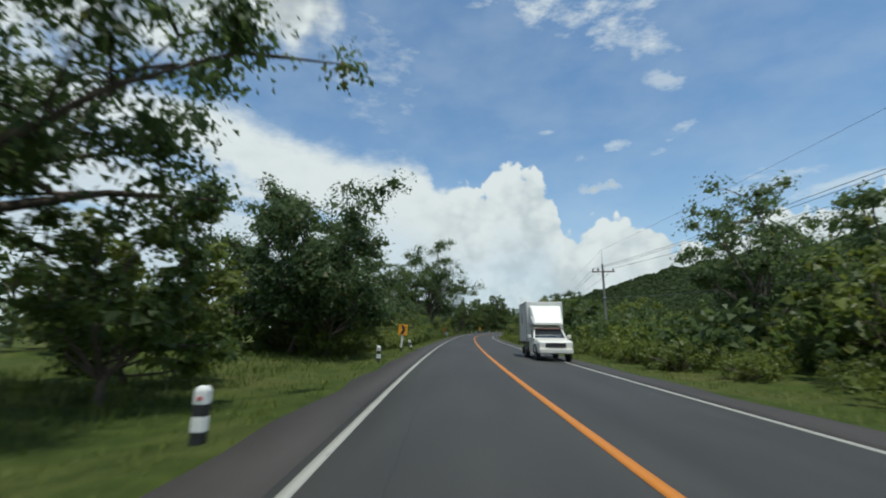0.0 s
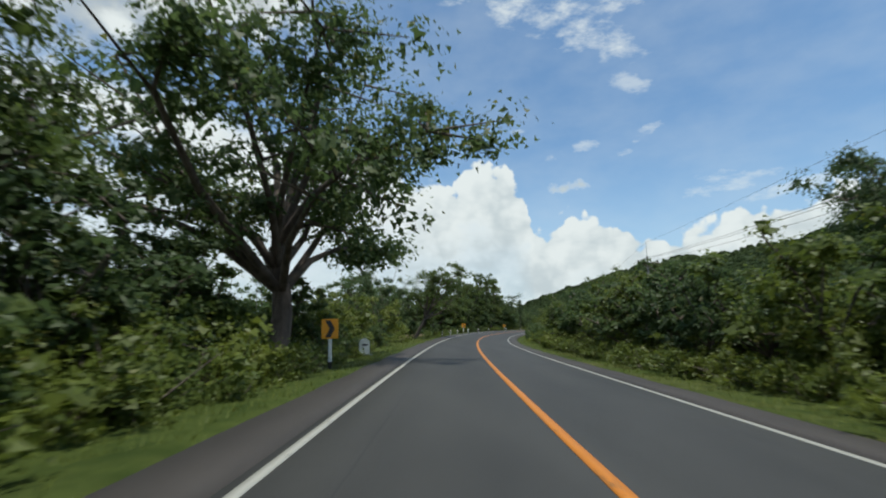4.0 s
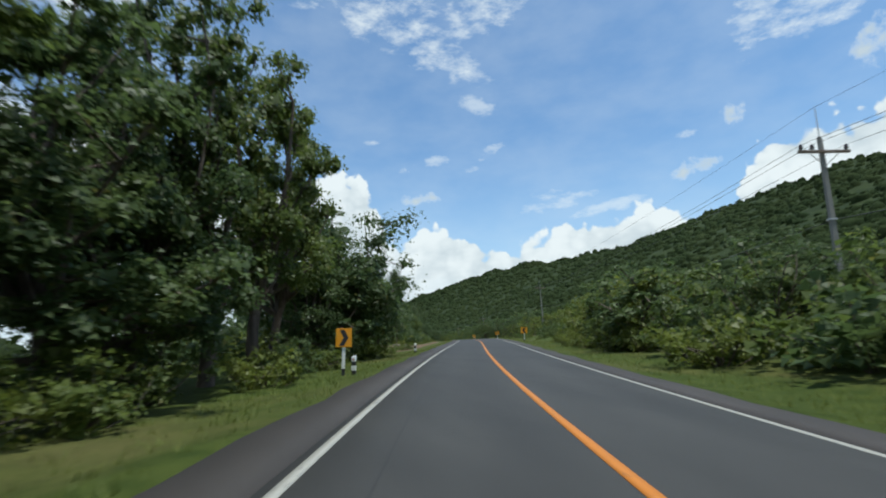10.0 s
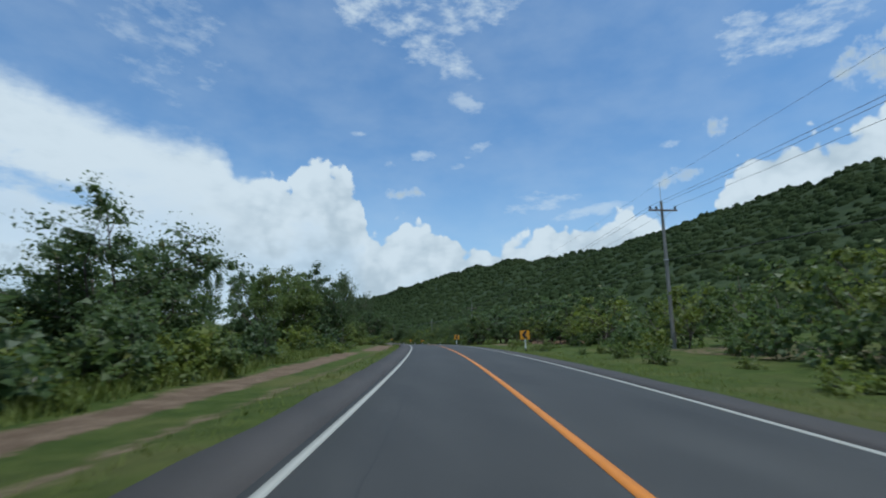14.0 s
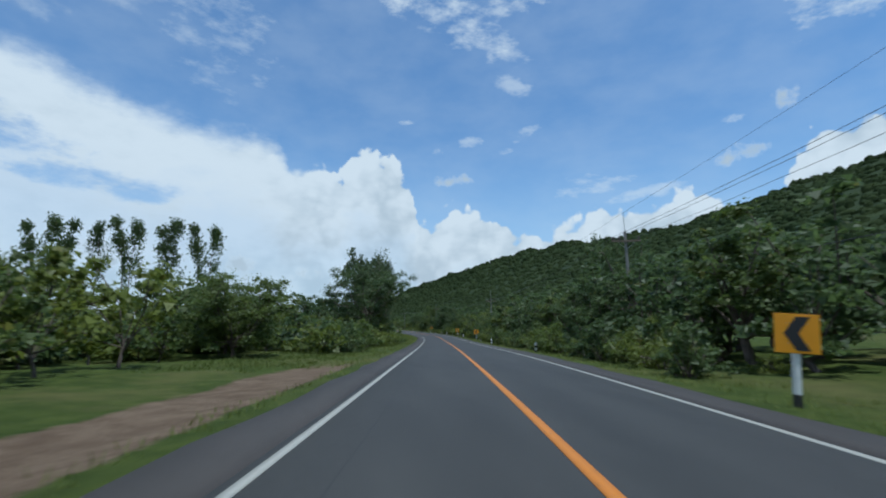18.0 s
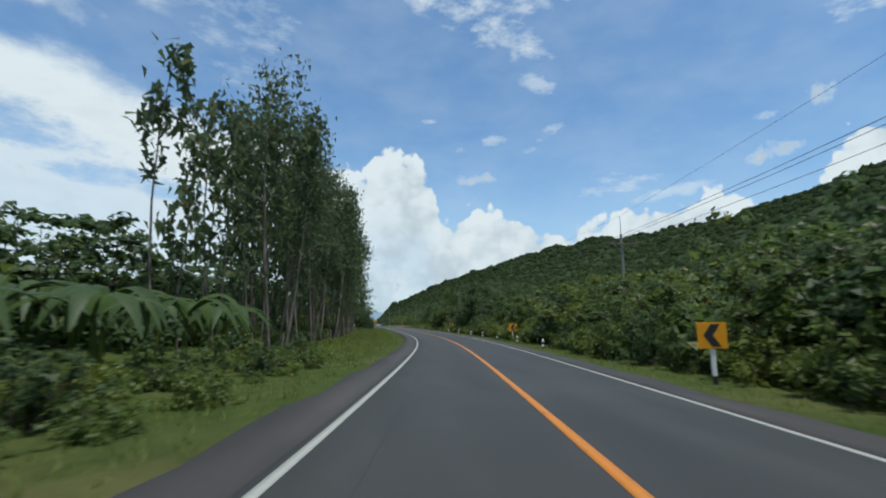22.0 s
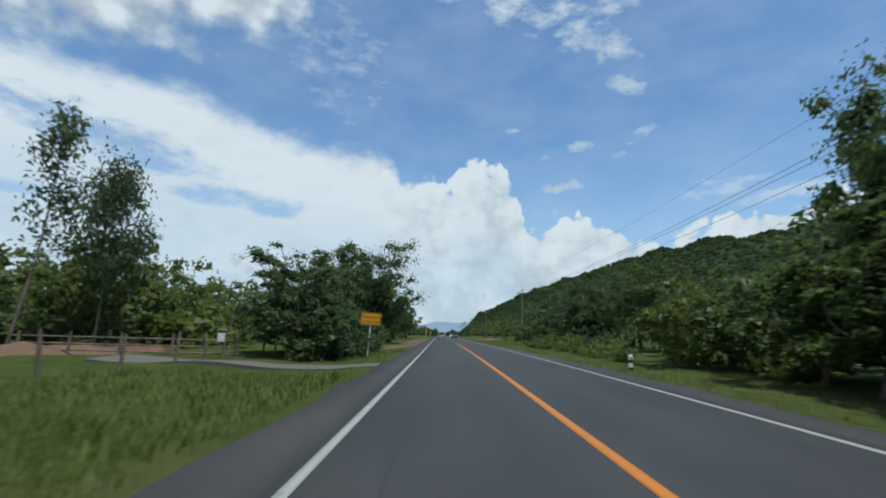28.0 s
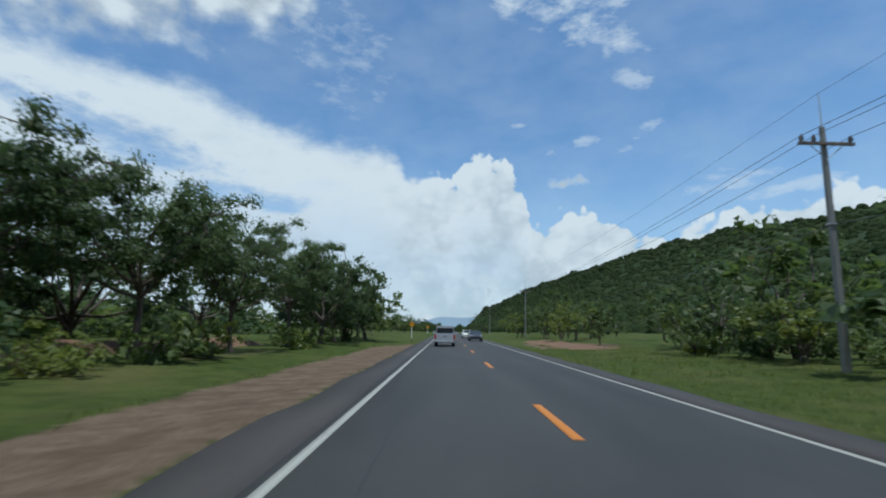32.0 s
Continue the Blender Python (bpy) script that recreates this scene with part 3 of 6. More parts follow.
def ribbon(name, s, edges, mat, lift, thick, wobble=None):
    """A strip along the road with a top and two side faces; edges are its stations across."""
    edges = np.asarray(edges, float)
    ss, uu = np.meshgrid(s, edges, indexing="ij")
    if wobble is not None:
        uu = uu + wobble(ss) * (np.abs(uu) > 4.5) * np.sign(uu)
    x, y, z = on_road(ss, uu)
    z = z + lift
    cols = [np.stack([x[:, :1], y[:, :1], z[:, :1] - thick], -1), np.stack([x, y, z], -1), np.stack([x[:, -1:], y[:, -1:], z[:, -1:] - thick], -1)]
    v = np.concatenate(cols, 1)
    across = np.concatenate([uu[:, :1], uu, uu[:, -1:]], 1)
    r, c = v.shape[:2]
    k = np.arange(r * c).reshape(r, c)
    q = np.stack([k[:-1, :-1], k[:-1, 1:], k[1:, 1:], k[1:, :-1]], -1).reshape(-1, 4)
    return mesh_of(name, v.reshape(-1, 3), q, mat, False, {"across": across.ravel()})


roadS = np.concatenate([np.arange(-280, 0, 5), np.arange(0, 760, 2.0), np.arange(760, 2200, 15)])
road = tagged(new("road", ribbon("road", roadS, [-3.62, -2.7, -1.75, -0.9, 0, 0.9, 1.75, 2.7, 3.62], ASPHALT, 0.0, 0.1)),
              "two-lane dark grey asphalt road with a fine seam", "road", kind="structure")
ragged = lambda s_: 0.07 * np.sin(s_ * 0.9) + 0.05 * np.sin(s_ * 2.3 + 1) + 0.04 * np.sin(s_ * 5.1)
for sign, at_ in ((-1, -3.43), (1, 3.5)):
    e = sorted([sign * 3.62, sign * 4.1, sign * 4.72])
    tagged(new("shoulder", ribbon("shoulder", roadS, e, SHOULDER, -0.004, 0.14, ragged)), "brownish paved road shoulder with a ragged grass edge", "road shoulder", kind="structure")
    tagged(new("edge_line", ribbon("edge_line", roadS, [at_ - 0.07, at_ + 0.07], WHITE_LINE, 0.007, 0.006)),
           "worn white painted line along the road's edge", "road line", kind="structure")
tagged(new("centre_line", ribbon("centre_line", np.arange(-200, 634, 2.0), [-0.085, 0.085], ORANGE_LINE, 0.007, 0.006)),
       "continuous orange painted centre line", "road line", kind="structure")
for k in range(26):
    s0 = 644.2 + 12.1 * k
    tagged(new("centre_dash", ribbon("centre_dash", np.array([s0, s0 + 1.5, s0 + 3.05]), [-0.085, 0.085], ORANGE_LINE, 0.007, 0.006)),
           "short orange painted centre dash", "road line", "dashes of the centre line", "structure")

# crowns of the forest on the hill
rng = np.random.default_rng(7)
ring = np.linspace(0, 2 * np.pi, 7, endpoint=False)
dome = np.concatenate([np.stack([np.cos(ring + o) * r, np.sin(ring + o) * r, np.full(7, h)], 1) for r, h, o in ((1.0, -1.0, 0), (0.95, 0.3, 0.4), (0.55, 0.78, 0))] + [[[0, 0, 0.95]]])
df = []
for lev in (0, 7):
    for k in range(7):
        a, b = lev + k, lev + (k + 1) % 7
        df += [(a, b, b + 7), (a, b + 7, a + 7)]
df += [(14 + k, 14 + (k + 1) % 7, 21) for k in range(7)]
df = np.array(df)


def canopy(name, px, py, pz, r, label):
    n = len(px)
    turn = rng.uniform(0, 6.28, n)
    v = dome[None] * (1 + rng.normal(0, 0.2, (n, len(dome), 3)))
    x = v[..., 0] * np.cos(turn)[:, None] - v[..., 1] * np.sin(turn)[:, None]
    y = v[..., 0] * np.sin(turn)[:, None] + v[..., 1] * np.cos(turn)[:, None]
    squash = rng.uniform(0.6, 1.05, n)
    w = np.stack([px[:, None] + x * r[:, None], py[:, None] + y * r[:, None], pz[:, None] + v[..., 2] * (r * squash)[:, None]], -1)
    f = (df[None] + (np.arange(n) * len(dome))[:, None, None]).reshape(-1, 3)
    # sprays of leaves that break the crowns' outlines
    d = rng.normal(0, 1, (n, 6, 3))
    d[..., 2] = np.abs(d[..., 2]) * 0.9 + 0.05
    d /= np.linalg.norm(d, axis=2)[..., None]
    mid_ = np.stack([px, py, pz], 1)[:, None] + d * (r[:, None, None] * rng.uniform(0.85, 1.15, (n, 6, 1))) * np.stack([0 * squash + 1, 0 * squash + 1, squash], 1)[:, None]
    t1 = np.cross(d, rng.normal(0, 1, (n, 6, 3)))
    t1 /= np.linalg.norm(t1, axis=2)[..., None]
    t2 = np.cross(d, t1) + 0.5 * d
    k = (r[:, None, None] * rng.uniform(0.16, 0.34, (n, 6, 1)))
    tri = np.stack([mid_ + t1 * k, mid_ - t1 * k * 0.6 + t2 * k * 0.8, mid_ - t1 * k * 0.5 - t2 * k * 0.7], 2).reshape(-1, 3)
    w, f = np.concatenate([w.reshape(-1, 3), tri]), np.concatenate([f, n * len(dome) + np.arange(n * 18).reshape(-1, 3)])
    tagged(new(name, mesh_of(name, w, f, CANOPY, True)), label, "woodland", kind="stuff")


n = 12500
dist = 200 + 3600 * rng.random(n) ** 1.7
py = np.where(rng.random(n) < 0.12, rng.uniform(-150, 500, n), 60 + dist)
foot = np.interp(py, mid_y, mid_x) + 70
rx = np.maximum(np.interp(py, RIDGE_Y, RIDGE_X), foot + 180)
px = foot + (rx + 40 - foot) * rng.random(n) ** 0.85
pz = np.interp(py, mid_y, road_z) + 0.03 * 55 + hill(px, py) + 3.5 * (rng.random(n) < 0.06)
far = np.hypot(px - 60, py - 350)
size = 2.7 + 3.6 * rng.random(n) ** 1.8 + far * 0.003
canopy("hill_woodland", px, py, pz - 0.22 * size, size, "dense green forest covering the hillside")
# far low woods on the plain to the left and ahead
n = 1500
py = 250 + 2800 * rng.random(n)
px = np.interp(py, mid_y, mid_x) - (70 + 900 * rng.random(n) ** 1.3)
pz = np.interp(py, S, road_z)
canopy("far_woods", px, py, pz, rng.uniform(3.0, 6.0, n), "low dark tree belts far off on the plain")
n = 260
py = rng.uniform(880, 1500, n)
px = np.interp(py, mid_y, mid_x) + rng.uniform(-60, 70, n)
keep = np.abs(px - np.interp(py, mid_y, mid_x)) > 9
canopy("end_woods", px[keep], py[keep], np.interp(py[keep], S, road_z), rng.uniform(3.0, 7.5, keep.sum()), "trees along the far end of the road")

# hills at the end of the plain, their distance haze painted as blue
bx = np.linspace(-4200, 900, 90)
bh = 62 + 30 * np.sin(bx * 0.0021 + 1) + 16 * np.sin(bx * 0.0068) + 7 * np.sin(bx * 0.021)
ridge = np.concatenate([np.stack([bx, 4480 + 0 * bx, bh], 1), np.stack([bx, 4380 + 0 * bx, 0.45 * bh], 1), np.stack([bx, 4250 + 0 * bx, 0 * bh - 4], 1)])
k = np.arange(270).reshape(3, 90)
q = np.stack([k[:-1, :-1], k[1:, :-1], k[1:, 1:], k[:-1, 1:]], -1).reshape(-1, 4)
tagged(new("backdrop_hills", mesh_of("backdrop_hills", ridge, q, HAZE_BLUE, True)), "low hills on the horizon, coloured blue for distance haze", "hills", kind="structure")


# ---------------------------------------------------------------- trees and bushes
def leaves(centres, size, rng, up=0.5, droop=0.0, slim=0.45, out=None):
    """Small leaf sprays of three corners round the given centres."""
    n = len(centres)
    nrm = rng.normal(0, 1, (n, 3))
    if out is not None:
        nrm = nrm * 0.55 + out
    nrm[:, 2] = np.abs(nrm[:, 2]) + up
    nrm /= np.linalg.norm(nrm, axis=1)[:, None]
    ax = np.cross(nrm, rng.normal(0, 1, (n, 3)))
    ax[:, 2] -= droop
    ax /= np.linalg.norm(ax, axis=1)[:, None] + 1e-6
    wd = np.cross(nrm, ax)
    L = (size * rng.uniform(0.6, 1.35, n))[:, None]
    W = L * slim * rng.uniform(0.8, 1.25, n)[:, None]
    lift = nrm * L * 0.12
    v = np.stack([centres - ax * L * 0.4 + wd * W, centres + ax * L * 0.6 - lift, centres - ax * L * 0.4 - wd * W + lift * 0.6], 1)
    return v.reshape(-1, 3), np.arange(3 * n).reshape(-1, 3)


def tube(points, radii, seg=6):
    points, radii = np.asarray(points, float), np.asarray(radii, float)
    tang = np.gradient(points, axis=0)
    tang /= np.linalg.norm(tang, axis=1)[:, None] + 1e-9
    ref = np.array([0.3, 0.95, 0.1])
    a = np.cross(tang, ref)
    a /= np.linalg.norm(a, axis=1)[:, None] + 1e-9
    b = np.cross(tang, a)
    ang = np.linspace(0, 2 * np.pi, seg, endpoint=False)
    v = points[:, None] + radii[:, None, None] * (np.cos(ang)[None, :, None] * a[:, None] + np.sin(ang)[None, :, None] * b[:, None])
    k = np.arange(len(points) * seg).reshape(-1, seg)
    f = np.stack([k[:-1], np.roll(k, -1, 1)[:-1], np.roll(k, -1, 1)[1:], k[1:]], -1).reshape(-1, 4)
    return v.reshape(-1, 3), f


def gather(pieces):
    vs, fs, base = [], [], 0
    for v, f in pieces:
        vs.append(v), fs.append(f + base)
        base += len(v)
    return np.concatenate(vs), np.concatenate(fs)


def curve(a, b, bend, n, rng):
    t = np.linspace(0, 1, n)[:, None]
    a, b = np.asarray(a, float), np.asarray(b, float)
    side_ = rng.normal(0, 1, 3) * bend * np.linalg.norm(b - a)
    return a + (b - a) * t + side_ * (np.sin(t * np.pi)) + rng.normal(0, bend * 0.12, (n, 3)) * np.linalg.norm(b - a) * t * (1 - t)


def pads(centres, radii, per, flat_, size, rng, core=11):
    """Rounded, uneven pads of foliage, closer set towards their outside."""
    n = len(centres)
    d = rng.normal(0, 1, (n, per, 3))
    d /= np.linalg.norm(d, axis=2)[..., None]
    q = 0.3 + 0.74 * rng.random((n, per, 1)) ** 0.7
    lump = 1 + 0.28 * np.sin(d[..., :1] * 4.1 + np.arange(n)[:, None, None]) * np.sin(d[..., 1:2] * 4.7 + d[..., 2:] * 3.0)
    pts = centres[:, None] + d * q * lump * radii[:, None, None] * [1.0, 1.0, flat_]
    pts[..., 2] -= 0.25 * radii[:, None] * (d[..., 0] ** 2 + d[..., 1] ** 2) * q[..., 0]
    inner = core
    dc = rng.normal(0, 1, (n, inner, 3))
    dc /= np.linalg.norm(dc, axis=2)[..., None]
    heart = centres[:, None] + dc * radii[:, None, None] * rng.uniform(0.1, 0.62, (n, inner, 1)) * [1.0, 1.0, flat_]
    heart[..., 2] -= 0.12 * radii[:, None]
    sizes = np.concatenate([size * (1.25 - 0.35 * q.reshape(-1)), np.repeat(np.minimum(radii * 0.62, size * 2.1), inner)])
    return np.concatenate([pts.reshape(-1, 3), heart.reshape(-1, 3)]), np.concatenate([d.reshape(-1, 3), dc.reshape(-1, 3)]), sizes


def broad_tree(seed, height, spread, clear, flat=0.0, per=34, size=0.42, limbs=9, leafmat=None, bark=None, trunk_r=0.22, tips=5, lean=0.0, nstem=1, tight=1.0, lite=False, core=11):
    """A spreading tree: trunk, forking limbs, and sprays of leaves at the tips. Returns the wood's and the crown's mesh."""
    rng = np.random.default_rng(seed)
    wood, cl = [], []
    for st in range(nstem):
        foot_ = np.array([0.0, 0, -0.3]) + (rng.normal(0, 0.3, 3) * [1, 1, 0] if nstem > 1 else 0)
        fork = np.array([rng.normal(0, 0.4) + lean, rng.normal(0, 0.4), clear * rng.uniform(0.95, 1.1)])
        stem = curve(foot_, fork, 0.05, 7, rng)
        wood.append(tube(stem[::3] if lite else stem, np.linspace(trunk_r * 1.25, trunk_r * 0.75, 3 if lite else 7), 5 if lite else 8))
        for k in range(limbs):
            az_ = k * 2.4 + rng.normal(0, 0.35)
            rise = (k + 0.6) / limbs
            r_ = spread * (0.42 + 0.5 * math.sqrt(max(0.02, 1 - rise ** (2.2 + 2 * flat)))) * rng.uniform(0.7, 1.1)
            top = clear + (height - clear) * (rise * (1 - 0.55 * flat) + 0.5 * flat) * rng.uniform(0.88, 1.04)
            end = np.array([math.cos(az_) * r_ + lean * 1.6, math.sin(az_) * r_, top])
            start = stem[int(rng.integers(4, 7))]
            limb = curve(start, end, 0.10, 7, rng)
            wood.append(tube(limb[::3] if lite else limb[::2], np.linspace(trunk_r * 0.5, 0.025, 3 if lite else 4), 3 if lite else 5))
            for j in range(tips):
                base_ = limb[int(rng.integers(3, 7)) if j else 6]
                tip = base_ + np.clip(rng.normal(0, 1, 3), -1.35, 1.35) * [1, 1, 0.45 * (1 - 0.4 * flat)] * spread * (0.25 if j else 0.08) + [0, 0, 0.3]
                tip[2] = min(tip[2], height)
                if not lite:
                    wood.append(tube([base_, tip], [0.05, 0.012], 3))
                cl.append(tip)
                if j % 2:
                    cl.append(base_ * 0.6 + tip * 0.4)
    cl = np.array(cl)
    radii = spread * 0.235 * tight * rng.uniform(0.6, 1.25, len(cl))
    thick = 0.62 - 0.15 * flat
    pts, out, sizes = pads(cl, radii, per, thick, size, rng, 5 if lite else core)
    v, f = leaves(pts, sizes, rng, 0.25, slim=0.44, out=out)
    wv, wf = gather(wood)
    return mesh_of("trunk", wv, wf, bark or BARK, True), mesh_of("crown", v, f, leafmat or LEAF_DARK, True)


def gum_tree(seed, height, spread, clear, dense=1.0, fork_=False, leafmat=None):
    """A tall slim pale-barked tree with hanging leaves."""
    rng = np.random.default_rng(seed)
    wood, cl = [], []
    stems = 2 if fork_ else 1
    for st in range(stems):
        top = np.array([rng.normal(0, 0.5) + (st - 0.5) * 2.2 * (stems > 1), rng.normal(0, 0.5), height * (1 - 0.12 * st)])
        stem = curve((0, 0, -0.3), top, 0.025, 14, rng)
        wood.append(tube(stem, np.linspace(0.075 + height * 0.002, 0.015, 14), 6 if dense > 0.5 else 3))
        for k in range(int(26 * dense)):
            q = clear + (1 - clear) * rng.random() ** 0.85
            p0 = stem[min(13, int(q * 13))]
            az_, r_ = rng.uniform(0, 6.28), spread * (1.12 - 0.75 * q) * rng.uniform(0.5, 1.1)
            p1 = p0 + [math.cos(az_) * r_, math.sin(az_) * r_, r_ * rng.uniform(0.5, 1.1)]
            if dense > 0.5:
                wood.append(tube([p0, p1], [0.035, 0.008], 3))
            cl += [p1, p0 * 0.45 + p1 * 0.55]
    cl = np.array(cl)
    per = (28 if dense == 1.0 else 75) if dense > 0.5 else 10
    pts = (cl[:, None] + rng.normal(0, 1, (len(cl), per, 3)) * [spread * 0.17, spread * 0.17, spread * 0.28] - [0, 0, 0.15]).reshape(-1, 3)
    v, f = leaves(pts, (0.38 if dense == 1.0 else 0.31) if dense > 0.5 else 0.75, rng, 0.0, 1.1, 0.28)
    wv, wf = gather(wood)
    return mesh_of("trunk", wv, wf, BARK_PALE, True), mesh_of("crown", v, f, leafmat or LEAF_GUM)


def bush(seed, height, spread, count, size, leafmat):
    """A leafy shrub whose sprays reach the ground, on several thin stems."""
    rng = np.random.default_rng(seed)
    wood, cl = [], []
    for k in range(13):
        az_, r_ = k * 2.4 + rng.normal(0, 0.4), spread * math.sqrt(rng.random())
        tip = np.array([math.cos(az_) * r_, math.sin(az_) * r_, height * (1.0 - 0.62 * (r_ / spread) ** 2) * rng.uniform(0.6, 1.05)])
        stem = curve((rng.normal(0, 0.12), rng.normal(0, 0.12), -0.15), tip, 0.1, 5, rng)
        if count > 700 or k % 5 == 0:
            wood.append(tube(stem[::2], np.linspace(0.035, 0.008, 3), 3))
        for q in (0.45, 0.75, 1.0):
            cl.append(stem[0] * (1 - q) + tip * q + rng.normal(0, 0.12, 3) * spread)
    cl = np.array(cl)
    cl[:, 2] = np.maximum(cl[:, 2], 0.12 * height)
    radii = spread * rng.uniform(0.2, 0.34, len(cl))
    pts, out, sizes = pads(cl, radii, count // len(cl), 0.75, size, rng, 7 if count > 1000 else 4)
    pts[:, 2] = np.abs(pts[:, 2]) + 0.03
    v, f = leaves(pts, sizes, rng, 0.25, slim=0.44, out=out)
    wv, wf = gather(wood)
    return mesh_of("stem", wv, wf, BARK, True), mesh_of("foliage", v, f, leafmat, True)


KINDS = {
    "broad": [broad_tree(11, 10, 4.6, 2.2, per=74, size=0.20, limbs=11), broad_tree(12, 10, 4.3, 1.9, per=74, size=0.2, limbs=11), broad_tree(13, 10, 5.0, 2.2, 0.25, per=74, size=0.20, limbs=11)],
    "round": [broad_tree(16, 10, 5.0, 2.0, 0.1, per=84, size=0.19, limbs=22, tips=6, trunk_r=0.2, tight=1.22, core=16), broad_tree(17, 10, 4.4, 1.6, per=84, size=0.19, limbs=22, tips=6, trunk_r=0.18, tight=1.22, core=16, leafmat=LEAF_MID)],
    "giant": [broad_tree(21, 10, 5.2, 2.7, 0.1, per=100, size=0.15, limbs=17, tips=9, trunk_r=0.26, tight=0.72, core=4)],
    "umbrella": [broad_tree(31, 10, 6.0, 3.6, 0.55, per=120, size=0.165, limbs=14, tips=8, leafmat=LEAF_DARK, tight=0.78), broad_tree(32, 10, 6.2, 5.0, 0.85, per=90, size=0.15, limbs=10, leafmat=LEAF_MID, tight=0.62)],
    "leaning": [broad_tree(41, 10, 4.6, 3.8, 0.25, per=100, size=0.155, limbs=14, tips=8, lean=2.6, leafmat=LEAF_MID, tight=0.75, core=4)],
    "row": [broad_tree(53, 10, 3.0, 2.0, per=105, size=0.145, limbs=13, tips=6, tight=0.95), broad_tree(54, 10, 2.7, 2.8, per=105, size=0.14, limbs=13, tips=6, tight=0.95, leafmat=LEAF_MID)],
    "wall": [broad_tree(51, 10, 3.3, 1.4, per=50, size=0.22, limbs=14, tight=1.18), broad_tree(52, 10, 2.9, 2.2, per=50, size=0.22, limbs=14, tight=1.18, leafmat=LEAF_MID)],
    "gum": [gum_tree(61, 20, 2.7, 0.34), gum_tree(62, 20, 2.4, 0.42), gum_tree(63, 20, 3.0, 0.27)],
    "row_gum": [gum_tree(64, 20, 1.9, 0.45, leafmat=LEAF_DARK), gum_tree(65, 20, 1.7, 0.5, leafmat=LEAF_DARK)],
    "thin_gum": [gum_tree(66, 13, 2.0, 0.5, 0.7, True), gum_tree(67, 13, 2.7, 0.28, 1.5)],
    "small": [broad_tree(71, 5, 2.4, 0.9, per=44, size=0.155, limbs=11, tight=1.15, trunk_r=0.09, tips=4, leafmat=LEAF_MID),
              broad_tree(72, 5, 2.2, 1.1, 0.3, per=44, size=0.155, limbs=11, tight=1.15, trunk_r=0.08, tips=4, leafmat=LEAF_DARK),
              broad_tree(73, 5, 2.6, 0.8, per=44, size=0.155, limbs=11, tight=1.15, trunk_r=0.08, tips=4, leafmat=LEAF_LIGHT)],
    "bush": [bush(81, 2.4, 1.7, 1300, 0.13, LEAF_MID), bush(82, 2.2, 1.9, 1300, 0.13, LEAF_LIGHT), bush(83, 2.6, 1.6, 1300, 0.135, LEAF_DARK), bush(84, 2.0, 1.8, 1300, 0.128, LEAF_LIGHT)],
    "shrub": [bush(91, 1.0, 0.8, 600, 0.095, LEAF_MID), bush(92, 0.8, 0.9, 600, 0.09, LEAF_LIGHT)],
}
# plainer trees for the belts that stand farther back
BACK = {
    "broad": [broad_tree(111, 10, 4.6, 2.2, per=18, size=0.45, limbs=10, tips=3, tight=1.2, lite=True), broad_tree(112, 10, 4.2, 1.9, per=18, size=0.45, limbs=10, tips=3, tight=1.2, lite=True, leafmat=LEAF_MID)],
    "wall": [broad_tree(151, 10, 3.2, 1.2, per=17, size=0.44, limbs=10, tips=3, tight=1.25, lite=True)],
    "gum": [gum_tree(161, 20, 2.2, 0.2, 0.5), gum_tree(162, 20, 2.0, 0.3, 0.5)],
    "small": [broad_tree(171, 5, 2.4, 0.9, per=17, size=0.26, limbs=9, tips=3, tight=1.25, trunk_r=0.08, lite=True, leafmat=LEAF_MID), broad_tree(172, 5, 2.3, 1.1, 0.3, per=17, size=0.26, limbs=9, tips=3, tight=1.25, trunk_r=0.08, lite=True, leafmat=LEAF_LIGHT)],
    "bush": [bush(181, 2.4, 1.9, 350, 0.28, LEAF_MID), bush(182, 2.3, 2.0, 350, 0.28, LEAF_LIGHT), bush(183, 2.5, 1.8, 350, 0.28, LEAF_DARK)],
}
LABELS = {
    "broad": "broad dark green roadside tree with forking limbs", "round": "full round-crowned dark green tree on the verge", "giant": "huge spreading tree with dark forked trunk and airy crown",
    "umbrella": "flat-topped tree with wide umbrella crown", "leaning": "thin-leaved tree leaning over the verge",
    "wall": "dense leafy tree in a dark roadside row", "row": "tall leafy tree in a shady roadside row", "gum": "tall slim eucalyptus with pale straight trunk",
    "row_gum": "very tall narrow eucalyptus in a far row across the plain", "thin_gum": "slender pale-barked tree with hanging leaves", "small": "young leafy tree among roadside scrub",
    "bush": "dense green bush on the road verge", "shrub": "low leafy shrub in the grass",
}
GROUPS = {"gum": "eucalyptus grove", "row_gum": "far row of eucalyptus", "wall": "roadside tree row", "row": "tall roadside tree row", "bush": "roadside bushes", "shrub": "low shrubs"}
BASE_H = {"broad": 10, "round": 10, "giant": 10, "umbrella": 10, "leaning": 10, "wall": 10, "row": 10, "gum": 20, "row_gum": 20, "thin_gum": 13, "small": 5, "bush": 2.4, "shrub": 0.9}
grow = random.Random(5)


behind = {}


def plant_back(kind, s, u, height, wide):
    """Notes a tree of a far belt; the belts are joined below."""
    k = grow.randrange(len(BACK[kind]))
    f = height / BASE_H[kind]
    m = Matrix.LocRotScale(stand(s, u, 0.05), Euler((0, 0, grow.uniform(0, 6.28))), (f * wide, f * wide, f))
    behind.setdefault((int(s // 130), u > 0), []).append((kind, k, np.array(m)))


